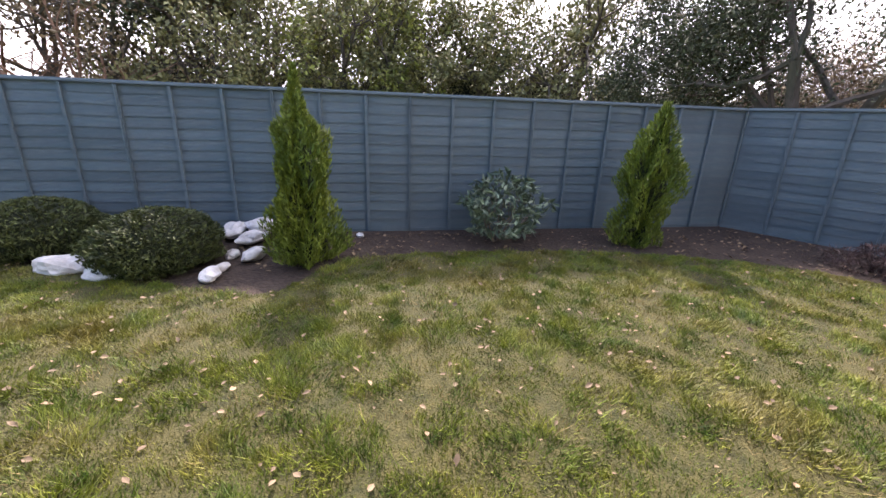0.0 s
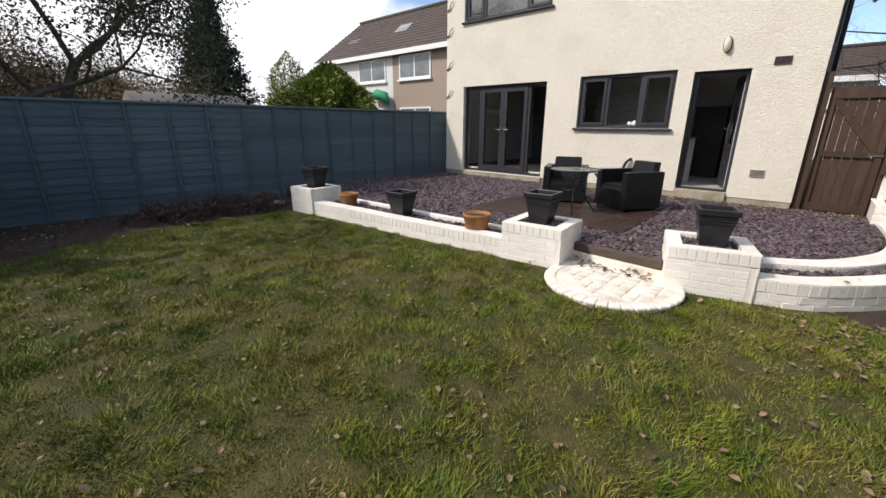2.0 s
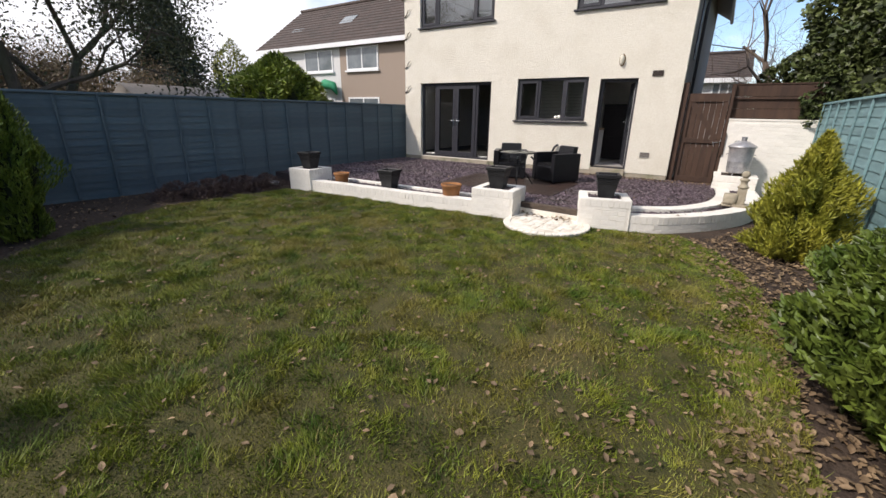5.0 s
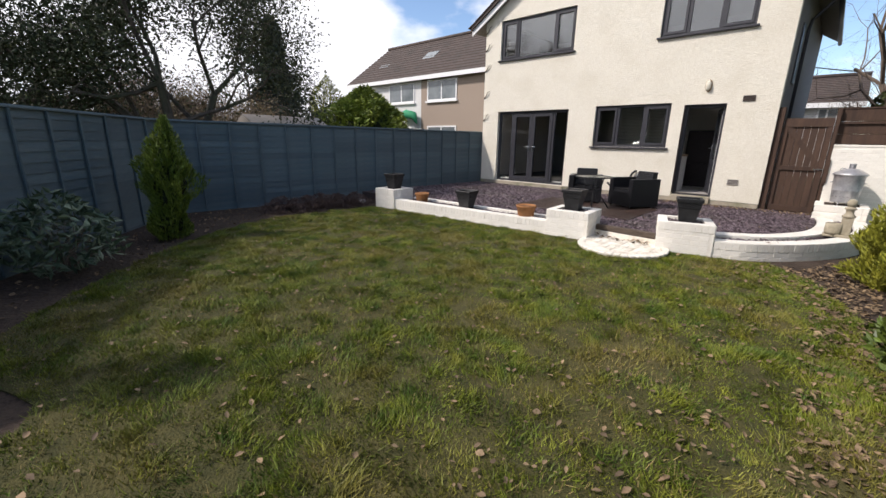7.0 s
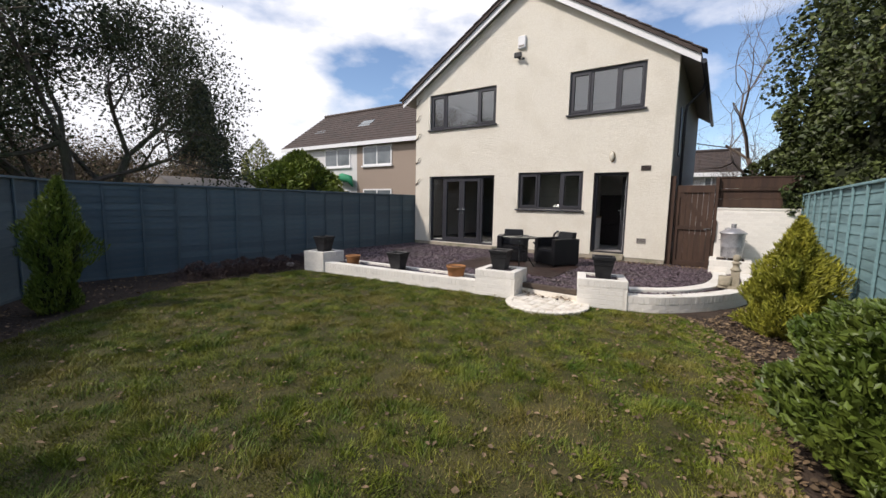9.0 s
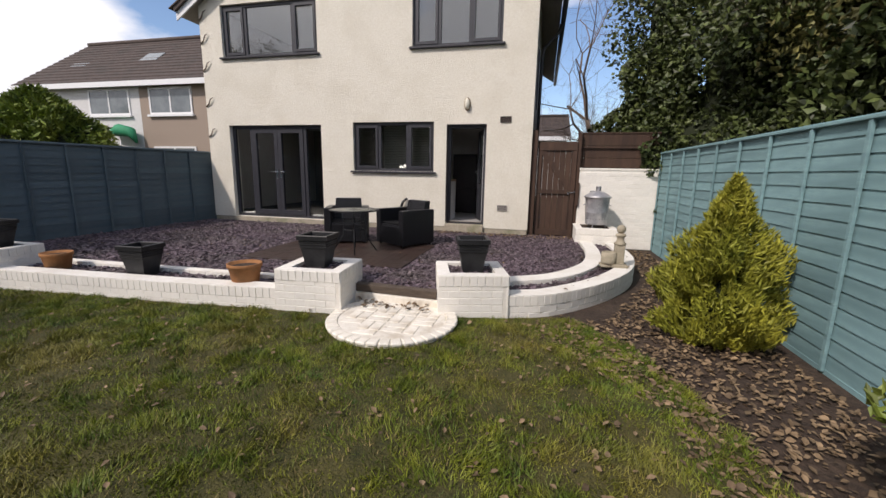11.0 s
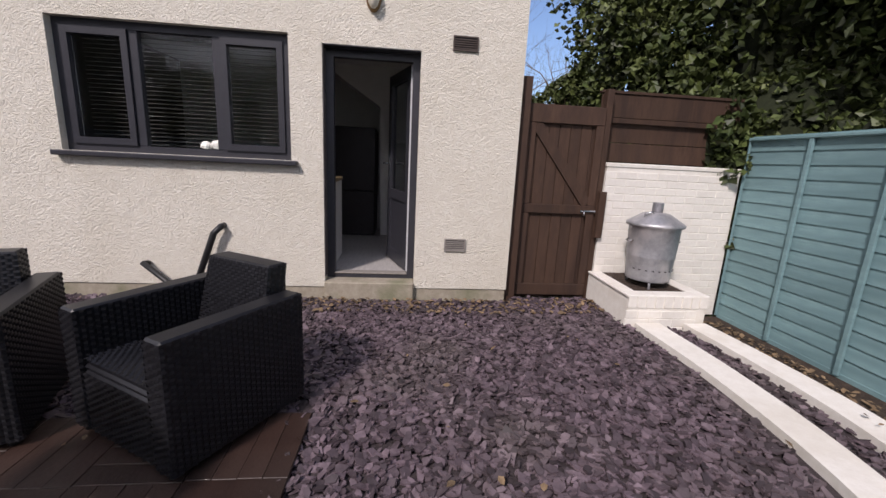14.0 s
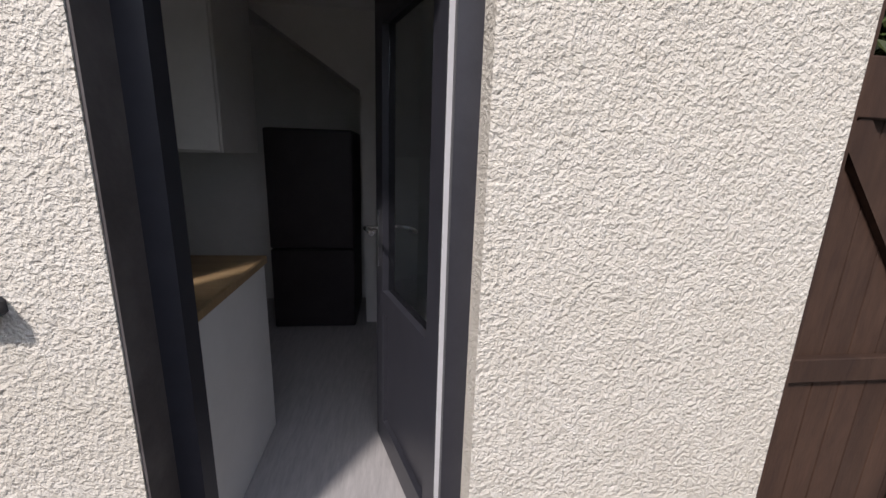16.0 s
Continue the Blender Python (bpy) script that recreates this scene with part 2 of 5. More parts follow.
    m.node_tree.nodes["Principled BSDF"].inputs["Subsurface Weight"].default_value = 0.0
    return m


M["leaf_dark"] = leaf_material("dark_evergreen_leaf", (0.024, 0.034, 0.012), (0.066, 0.078, 0.027), 0.6)
M["leaf_ivy"] = leaf_material("ivy_leaf", (0.022, 0.040, 0.010), (0.105, 0.125, 0.038), 0.5, 0.65)
M["leaf_holly"] = leaf_material("olive_leaf", (0.11, 0.115, 0.036), (0.25, 0.225, 0.08))
M["leaf_yellow"] = leaf_material("yellow_green_leaf", (0.13, 0.15, 0.025), (0.26, 0.26, 0.05))
M["leaf_gold"] = leaf_material("golden_conifer_leaf", (0.15, 0.17, 0.018), (0.36, 0.33, 0.035), 0.6, 0.35)
M["leaf_conifer"] = leaf_material("green_conifer_leaf", (0.070, 0.115, 0.012), (0.190, 0.225, 0.026), 0.6, 0.4)
M["leaf_bush"] = leaf_material("dark_dome_leaf", (0.032, 0.046, 0.012), (0.075, 0.090, 0.022), 0.65, 0.45)
M["leaf_hedge"] = leaf_material("bright_hedge_leaf", (0.045, 0.080, 0.011), (0.135, 0.165, 0.028), 0.45, 0.5)
M["leaf_rhodo"] = leaf_material("grey_green_leaf", (0.055, 0.090, 0.050), (0.14, 0.18, 0.11), 0.4, 0.4)
M["leaf_spruce"] = leaf_material("spruce_needle", (0.012, 0.024, 0.017), (0.030, 0.048, 0.034))
M["leaf_brown"] = leaf_material("dry_brown_leaf", (0.11, 0.075, 0.035), (0.21, 0.155, 0.075))
M["heather"] = leaf_material("purple_brown_heather", (0.045, 0.026, 0.024), (0.10, 0.060, 0.050))
# near-black green of the added shrub cores, shade between leaves as colour
M["core"] = material("shrub_inner_shade", (0.010, 0.014, 0.005), (0.022, 0.028, 0.010), 20, 0.95, 0.8, 30)


# ---- mesh helpers ----
WORLD_OF = {}


def thing(name, label, category, at=(0, 0, 0), group="", kind=""):
    e = new(name)
    e.location = at
    e.empty_display_size = 0.1
    WORLD_OF[e] = Vector(at)
    return tagged(e, label, category, group, kind)


def mesh_object(name, data, mat, parent=None, label="", at=None):
    ob = new(name, data)
    if mat and not data.materials:
        data.materials.append(mat)
    if parent:
        ob.parent = parent
    if at is not None:
        ob.location = at
    if label:
        ob["label"] = label
    WORLD_OF[ob] = (WORLD_OF.get(parent, Vector()) if parent else Vector()) + (Vector(at) if at is not None else Vector())
    return ob


def part(name, bm, mat, parent=None, label=""):
    """Links a bmesh, given in world places, as one mesh object under parent."""
    if parent:
        bmesh.ops.translate(bm, verts=bm.verts, vec=-WORLD_OF[parent])
    data = bpy.data.meshes.new(name)
    bm.to_mesh(data)
    bm.free()
    return mesh_object(name, data, mat, parent, label)


def raw(name, verts, faces, mat, parent=None, smooth=False):
    data = bpy.data.meshes.new(name)
    v = np.asarray(verts, float)
    if parent:
        v = v - np.array(WORLD_OF[parent])
    data.from_pydata(v.tolist(), [], [tuple(f) for f in faces])
    if smooth:
        data.shade_smooth()
    return mesh_object(name, data, mat, parent)


def box(x0, x1, y0, y1, z0, z1, bevel=0.0, bm=None, turn=None):
    bm = bm or bmesh.new()
    made = bmesh.ops.create_cube(bm, size=1, matrix=Matrix.Translation(((x0 + x1) / 2, (y0 + y1) / 2, (z0 + z1) / 2)) @ Matrix.Diagonal((abs(x1 - x0), abs(y1 - y0), abs(z1 - z0), 1)))
    vs = made["verts"]
    if bevel:
        es = list({e for v in vs for e in v.link_edges})
        out = bmesh.ops.bevel(bm, geom=es, offset=bevel, segments=1, affect="EDGES")
        vs = list({v for f in out["faces"] for v in f.verts})
    if turn is not None:
        bmesh.ops.transform(bm, verts=bm.verts if not bevel else bm.verts, matrix=turn)
    return bm


def prism(points, z0, z1, bm=None, bevel=0.0):
    """An upright prism over a polygon of (x, y)."""
    bm = bm or bmesh.new()
    low = [bm.verts.new((x, y, z0)) for x, y in points]
    high = [bm.verts.new((x, y, z1)) for x, y in points]
    n = len(points)
    bm.faces.new(low[::-1])
    bm.faces.new(high)
    for i in range(n):
        bm.faces.new((low[i], low[(i + 1) % n], high[(i + 1) % n], high[i]))
    bmesh.ops.recalc_face_normals(bm, faces=bm.faces)
    if bevel:
        bmesh.ops.bevel(bm, geom=list(bm.edges), offset=bevel, segments=1, affect="EDGES")
    return bm


def lathe(profile, at=(0, 0, 0), sides=24, bm=None):
    """A turned solid from (radius, z) rows."""
    bm = bm or bmesh.new()
    rings = []
    for r, z in profile:
        rings.append([bm.verts.new((at[0] + r * math.cos(2 * math.pi * i / sides), at[1] + r * math.sin(2 * math.pi * i / sides), at[2] + z)) for i in range(sides)])
    for a, b in zip(rings, rings[1:]):
        for i in range(sides):
            bm.faces.new((a[i], a[(i + 1) % sides], b[(i + 1) % sides], b[i])).smooth = True
    bm.faces.new(rings[0][::-1])
    bm.faces.new(rings[-1])
    bmesh.ops.recalc_face_normals(bm, faces=bm.faces)
    return bm


def tube(points, radius, sides=8, bm=None):
    bm = bm or bmesh.new()
    pts = [Vector(p) for p in points]
    rings = []
    for i, p in enumerate(pts):
        d = (pts[min(i + 1, len(pts) - 1)] - pts[max(i - 1, 0)]).normalized()
        a = d.orthogonal().normalized() if not rings else (last - d * last.dot(d)).normalized()
        last = a
        b = d.cross(a)
        r = radius[i] if isinstance(radius, (list, tuple)) else radius
        rings.append([bm.verts.new(p + r * (a * math.cos(2 * math.pi * k / sides) + b * math.sin(2 * math.pi * k / sides))) for k in range(sides)])
    for a, b in zip(rings, rings[1:]):
        for i in range(sides):
            bm.faces.new((a[i], a[(i + 1) % sides], b[(i + 1) % sides], b[i])).smooth = True
    bm.faces.new(rings[0][::-1])
    bm.faces.new(rings[-1])
    bmesh.ops.recalc_face_normals(bm, faces=bm.faces)
    return bm


def smooth_line(points, step):
    """Points at even steps along a smooth curve through those given."""
    p = [np.array(q, float) for q in points]
    p = [2 * p[0] - p[1]] + p + [2 * p[-1] - p[-2]]
    dense = []
    for i in range(1, len(p) - 2):
        for t in np.linspace(0, 1, 24, endpoint=False):
            dense.append(0.5 * (2 * p[i] + (p[i + 1] - p[i - 1]) * t + (2 * p[i - 1] - 5 * p[i] + 4 * p[i + 1] - p[i + 2]) * t * t + (3 * p[i] - p[i - 1] - 3 * p[i + 1] + p[i + 2]) * t ** 3))
    dense.append(p[-2])
    dense = np.array(dense)
    s = np.r_[0, np.cumsum(np.linalg.norm(np.diff(dense, axis=0), axis=1))]
    n = max(2, int(round(s[-1] / step)) + 1)
    at = np.linspace(0, s[-1], n)
    return np.stack([np.interp(at, s, dense[:, k]) for k in range(dense.shape[1])], 1)


rng = np.random.default_rng(7)


def inside(poly, x, y):
    poly = np.asarray(poly, float)
    hit = np.zeros(len(x), bool)
    j = len(poly) - 1
    for i in range(len(poly)):
        (xi, yi), (xj, yj) = poly[i], poly[j]
        cross = (yi > y) != (yj > y)
        hit ^= cross & (x < (xj - xi) * (y - yi) / (yj - yi + 1e-12) + xi)
        j = i
    return hit


PLOT = [(-7.6, -1.0), (3.78, -9.5), (3.78, 8.4), (1.6, 16.4), (-6.85, 16.4), (-6.85, 8.1)]


def leaf_cards(centres, length, width, up=None, spread=1.0, droop=0.0):
    """Folded leaves (two triangles each way from the midrib) at the centres; up: the direction they lean to."""
    n = len(centres)
    d = rng.normal(size=(n, 3)) * spread
    if up is not None:
        d = d + up
    d /= np.linalg.norm(d, axis=1)[:, None] + 1e-9
    s = np.cross(d, rng.normal(size=(n, 3)))
    s /= np.linalg.norm(s, axis=1)[:, None] + 1e-9
    nn = np.cross(d, s)
    k = rng.uniform(0.65, 1.3, (n, 1))
    ln, wd = length * k, width * k
    a, b = centres - d * ln / 2, centres + d * ln / 2
    l = centres + s * wd / 2 + nn * wd * 0.18
    r = centres - s * wd / 2 + nn * wd * 0.18
    v = np.stack([a, l, b, r], 1).reshape(-1, 3)
    i = np.arange(n) * 4
    f = np.concatenate([np.stack([i, i + 1, i + 2], 1), np.stack([i, i + 2, i + 3], 1)])
    return v, f


def branch_mesh(segments, sides=5):
    """Tapered tubes for rows of (start, end, radius at the start, radius at the end)."""
    a = np.array([s[0] for s in segments])
    b = np.array([s[1] for s in segments])
    ra = np.array([s[2] for s in segments])
    rb = np.array([s[3] for s in segments])
    d = b - a
    d /= np.linalg.norm(d, axis=1)[:, None] + 1e-9
    ref = np.where(np.abs(d[:, 2:3]) > 0.9, np.array([[1.0, 0, 0]]), np.array([[0, 0, 1.0]]))
    u = np.cross(d, ref)
    u /= np.linalg.norm(u, axis=1)[:, None]
    w = np.cross(d, u)
    ang = np.arange(sides) * 2 * np.pi / sides
    ring = u[:, None] * np.cos(ang)[None, :, None] + w[:, None] * np.sin(ang)[None, :, None]
    v = np.concatenate([a[:, None] + ring * ra[:, None, None], b[:, None] + ring * rb[:, None, None]], 1).reshape(-1, 3)
    base = (np.arange(len(a)) * 2 * sides)[:, None]
    k = np.arange(sides)[None]
    kn = (k + 1) % sides
    f = np.stack([base + k, base + kn, base + kn + sides, base + k + sides], 2).reshape(-1, 4)
    return v, f


def grow(start, way, length, radius, depth, out, tips, bend=0.25, split=3, shrink=0.68, lift=0.1, pieces=3):
    p, d = np.array(start, float), np.array(way, float)
    d /= np.linalg.norm(d)
    r = radius
    for i in range(pieces):
        d = d + rng.normal(size=3) * bend / 2 + np.array([0, 0, lift / pieces])
        d /= np.linalg.norm(d)
        q = p + d * length / pieces
        r2 = r * (0.86 if depth else 0.7)
        out.append((p, q, r, r2))
        p, r = q, r2
        if depth and i:
            for _ in range(split if i == pieces - 1 else 1):
                side = d + rng.normal(size=3) * 0.75
                grow(p, side, length * shrink * rng.uniform(0.75, 1.15), r * 0.62, depth - 1, out, tips, bend, split, shrink, lift, pieces)
    if not depth:
        tips.append(p)
    elif depth == 1:
        tips.append(p)


def tree(name, label, at, height, radius, depth, leaf=None, leaves=0, size=0.1, cloud=0.5, lean=(0, 0, 1), bark="bark", split=3, fork=0.36, bend=0.3, lift=0.15, category="tree", group="", stems=1, seed=0):
    global rng
    rng = np.random.default_rng(int(abs(at[0] * 131 + at[1] * 977) * 10) + seed)
    t = thing(name, label, category, at, group)
    seg, tips = [], []
    for k in range(stems):
                grow(np.array(at), np.array(lean) + rng.normal(size=3) * 0.22 * (stems > 1), height * fork, radius, depth, seg, tips, bend, split, 0.70, lift)
    ends = np.array([s[1] for s in seg])
    # what would hang over the plot is cut off, with all that grows from it
    held, kept = {tuple(np.array(at, float))}, []
    for s, w in zip(seg, inside(PLOT, ends[:, 0], ends[:, 1])):
        if not w and tuple(s[0]) in held:
            held.add(tuple(s[1]))
            kept.append(s)
    seg = kept
    v, f = branch_mesh(seg)
    raw("trunk", v, f, M[bark], t)
    if leaf:
        fine = [s for s in seg if s[3] < radius * 0.42]
        a, b = np.array([s[0] for s in fine]), np.array([s[1] for s in fine])
        k = rng.integers(0, len(fine), leaves)
        c = a[k] + (b[k] - a[k]) * rng.uniform(0, 1.1, (leaves, 1)) + rng.normal(size=(leaves, 3)) * cloud * 0.55
        c = c[(c[:, 2] > at[2] + 0.3) & ~inside(PLOT, c[:, 0], c[:, 1])]
        v, f = leaf_cards(c, size, size * 0.55)
        raw("crown", v, f, M[leaf], t)
    return t


def shrub(name, label, at, profile, n, leaf, length, width, lean_up=0.8, core=0.82, lumps=0.12, category="shrub", group="", squash=(1, 1), spread=0.7, side=(0, 0)):
    """A dense shrub whose outline is turned from (radius, z) rows, lumpy, with a leafy skin over a dark core added as
    its inner shade.
    """
    t = thing(name, label, category, at, group)
    zs = np.array([p[1] for p in profile])
    rs = np.array([p[0] for p in profile])
    top = zs.max()
    z = rng.uniform(zs.min(), top, n * 2)
    keep = rng.uniform(0, rs.max(), n * 2) < np.interp(z, zs, rs) + 0.02
    z = z[keep][:n]
    a = rng.uniform(0, 2 * np.pi, len(z))
    lump = np.array([noise.noise(Vector((2.2 * math.cos(q) + at[0], 2.2 * math.sin(q) + at[1], 4.5 * h / max(top, 0.6)))) for q, h in zip(a, z)])
    r = np.interp(z, zs, rs) * (1 + lumps * 2 * lump) * np.sqrt(rng.uniform(0.55, 1.08, len(z)))
    c = np.stack([at[0] + r * np.cos(a) * squash[0] + side[0] * z / top, at[1] + r * np.sin(a) * squash[1] + side[1] * z / top, at[2] + z], 1)
    outw = np.stack([np.cos(a), np.sin(a), np.full(len(a), lean_up)], 1)
    v, f = leaf_cards(c, length, width, outw, spread)
    raw("foliage", v, f, M[leaf], t)
    # closed dark shell inside the leaves, in place of their depth of shade
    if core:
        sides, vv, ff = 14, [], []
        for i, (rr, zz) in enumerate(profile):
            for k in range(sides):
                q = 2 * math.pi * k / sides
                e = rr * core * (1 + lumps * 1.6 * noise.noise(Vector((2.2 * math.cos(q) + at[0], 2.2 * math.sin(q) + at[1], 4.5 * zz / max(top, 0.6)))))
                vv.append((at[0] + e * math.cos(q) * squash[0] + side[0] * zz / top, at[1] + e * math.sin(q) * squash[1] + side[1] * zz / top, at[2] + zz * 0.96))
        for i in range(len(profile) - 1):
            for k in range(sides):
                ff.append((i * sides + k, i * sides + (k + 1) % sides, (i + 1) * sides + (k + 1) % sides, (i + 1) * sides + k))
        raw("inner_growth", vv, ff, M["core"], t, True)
    return t


# ---- ground ----
EDGE = [(-5.45, 2.66), (-5.62, 1.6), (-5.66, 0.3), (-4.95, -1.1), (-3.9, -2.25), (-2.85, -3.1), (-1.88, -3.6), (-0.9, -3.3), (-0.6, -3.6), (0.1, -4.72), (0.8, -5.8), (2.4, -7.2)]
RIGHT_EDGE = [(2.75, -7.0), (2.8, -4.0), (2.75, -1.0), (2.7, 1.5), (2.35, 2.9), (1.75, 3.65)]
WALL_LINE = [(1.2, 3.45), (0.5, 3.3), (-0.5, 3.1), (-1.2, 3.02)]
LAWN = [tuple(p) for p in smooth_line(EDGE, 0.25)] + [tuple(p) for p in smooth_line(RIGHT_EDGE, 0.4)] + WALL_LINE
ground = part("ground", prism([(-900, -900), (900, -900), (900, 900), (-900, 900)], -0.5, -0.06), M["far_ground"])
tagged(ground, "rough grassy ground reaching to the horizon", "ground", kind="structure")
soil = part("soil_bed", prism([(-7.6, -1.0), (3.72, -9.6), (3.72, 8.1), (-6.9, 8.1)], -0.3, -0.012), M["soil"])
tagged(soil, "dark damp soil of the planting beds", "soil", kind="structure")
lawn = part("lawn", prism(LAWN, -0.2, 0.0), M["lawn"])
tagged(lawn, "patchy winter lawn with moss and dead grass", "lawn", kind="structure")
TERRACE = [(-6.75, 7.97), (-6.9, 3.3), (-5.5, 3.3), (-1.2, 3.6), (-0.55, 3.58), (0.4, 3.55), (1.1, 4.2), (1.68, 4.55), (2.08, 5.16), (2.22, 5.72), (2.28, 6.5), (2.2, 7.4), (2.2, 8.1), (1.25, 8.1), (1.25, 7.97)]
terrace = part("terrace", prism(TERRACE, -0.1, 0.175), M["slate_bed"])
tagged(terrace, "terrace floor of crushed slate", "terrace", kind="structure")

# ---- house ----
WY, WT = 7.97, 0.28
HX0, HX1, EAVE, APEX_X, APEX_Z = -6.5, 1.2, 5.10, -2.65, 7.55
OPEN = {"french": (-5.9, -3.47, 0.31, 2.46), "kitchen": (-2.69, -0.835, 1.46, 2.5), "door": (-0.56, 0.28, 0.30, 2.44),
        "bed1": (-5.92, -3.49, 3.97, 5.08), "bed2": (-1.32, 0.53, 3.97, 5.08)}


def wall_with_openings(x0, x1, z0, z1, y, thick, openings):
    bm = bmesh.new()
    xs = sorted({x0, x1, *[o[0] for o in openings], *[o[1] for o in openings]})
    zs = sorted({z0, z1, *[o[2] for o in openings], *[o[3] for o in openings]})

    def quad(*p):
        bm.faces.new([bm.verts.new(q) for q in p])
    for a, b in zip(xs, xs[1:]):
        for c, d in zip(zs, zs[1:]):
            mx, mz = (a + b) / 2, (c + d) / 2
            if any(o[0] < mx < o[1] and o[2] < mz < o[3] for o in openings):
                continue
            quad((a, y, c), (b, y, c), (b, y, d), (a, y, d))
            quad((a, y + thick, c), (a, y + thick, d), (b, y + thick, d), (b, y + thick, c))
    for a, b, c, d in openings:
        e = y + thick
        quad((a, y, c), (a, y, d), (a, e, d), (a, e, c))
        quad((b, y, c), (b, e, c), (b, e, d), (b, y, d))
        quad((a, y, d), (b, y, d), (b, e, d), (a, e, d))
        quad((a, y, c), (a, e, c), (b, e, c), (b, y, c))
    quad((x0, y, z0), (x0, y, z1), (x0, y + thick, z1), (x0, y + thick, z0))
    quad((x1, y, z0), (x1, y + thick, z0), (x1, y + thick, z1), (x1, y, z1))
    bmesh.ops.remove_doubles(bm, verts=bm.verts, dist=1e-4)
    return bm


bm = wall_with_openings(HX0, HX1, 0.30, EAVE, WY, WT, list(OPEN.values()))
g = [bm.verts.new(p) for p in ((HX0, WY, EAVE), (HX1, WY, EAVE), (APEX_X, WY, APEX_Z), (HX0, WY + WT, EAVE), (HX1, WY + WT, EAVE), (APEX_X, WY + WT, APEX_Z))]
for f in ((0, 1, 2), (5, 4, 3), (0, 2, 5, 3), (2, 1, 4, 5)):
    bm.faces.new([g[i] for i in f])
tagged(part("wall_garden", bm, M["render"]), "cream painted roughcast gable wall of the house", "wall", kind="structure")
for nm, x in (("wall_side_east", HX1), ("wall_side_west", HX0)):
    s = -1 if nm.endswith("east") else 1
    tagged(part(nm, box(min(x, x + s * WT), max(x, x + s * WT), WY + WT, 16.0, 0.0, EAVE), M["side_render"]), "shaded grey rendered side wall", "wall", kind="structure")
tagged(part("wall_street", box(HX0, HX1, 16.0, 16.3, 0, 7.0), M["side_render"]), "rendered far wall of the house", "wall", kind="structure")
bm = box(HX0 + 0.01, OPEN["door"][0] - 0.001, WY + 0.012, WY + WT, 0.0, 0.30)
box(OPEN["door"][1] + 0.001, HX1 - 0.01, WY + 0.012, WY + WT, 0.0, 0.30, bm=bm)
tagged(part("wall_base", bm, M["plinth"]), "bare mossy concrete base course under the render", "wall base", kind="structure")
tagged(part("door_step", box(-0.5585, 0.2785, WY - 0.05, WY + WT, 0.0, 0.358, 0.008), M["plinth"]), "worn concrete door step", "step", kind="structure")
tagged(part("french_step", box(-5.92, -3.45, WY - 0.03, WY + 0.01, 0.0, 0.29, 0.008), M["plinth"]), "concrete sill under the glazed doors", "step", kind="structure")

# roof with barge boards
roof = thing("roof", "low pitched gable roof with dark tiles and white barge boards", "roof", (APEX_X, 12, APEX_Z), kind="structure")
SLOPE = (APEX_Z - EAVE) / (APEX_X - HX0)
for side in (-1, 1):
    half = (APEX_X - HX0) + 0.42
    ang = math.atan(SLOPE)
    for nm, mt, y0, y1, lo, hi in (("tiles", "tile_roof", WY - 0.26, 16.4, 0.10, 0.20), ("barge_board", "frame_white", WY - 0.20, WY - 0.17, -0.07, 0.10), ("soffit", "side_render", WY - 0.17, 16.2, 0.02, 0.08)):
        if nm == "soffit":
            lo, hi = 0.04, 0.09
        bm = bmesh.new()
        pts = [(0.0, lo), (half, lo - SLOPE * half), (half, hi - SLOPE * half), (0.0, hi)]
        vs = [[bm.verts.new((APEX_X + side * x, y, APEX_Z + z)) for x, z in pts] for y in (y0, y1)]
        bm.faces.new(vs[0])
        bm.faces.new(vs[1][::-1])
        for i in range(4):
            bm.faces.new((vs[0][i], vs[0][(i + 1) % 4], vs[1][(i + 1) % 4], vs[1][i]))
        bmesh.ops.recalc_face_normals(bm, faces=bm.faces)
        part(nm, bm, M[mt], roof)
    # verge tiles showing along the slope
    for k in range(15):
        x = 0.1 + k * half / 15
        z = APEX_Z + 0.2 - SLOPE * x
        b2 = box(-0.17, 0.17, -0.02, 0.30, 0, 0.022)
        bmesh.ops.transform(b2, verts=b2.verts, matrix=Matrix.Translation((APEX_X + side * (x + 0.14), WY - 0.27, z - SLOPE * 0.14 + 0.004)) @ Matrix.Rotation(side * (ang - 0.05), 4, "Y"))
        part("verge_tile", b2, M["tile_roof"], roof)
gut = thing("gutter", "dark gutter and downpipe on the side of the house", "gutter", (1.66, 9, 4.7))
part("trough", tube([(1.68, WY - 0.15, 4.80), (1.68, 16.2, 4.80)], 0.055), M["frame"], gut)
part("downpipe", tube([(1.66, 9.6, 4.78), (1.62, 9.6, 4.6), (1.30, 9.6, 4.25), (1.27, 9.6, 4.05), (1.27, 9.6, 0.2)], 0.035), M["frame"], gut)
tagged(part("side_window", box(HX1 + 0.002, HX1 + 0.03, 9.0, 9.35, 2.9, 4.1, 0.005), M["frame"]), "narrow dark window in the side wall", "window", kind="structure")


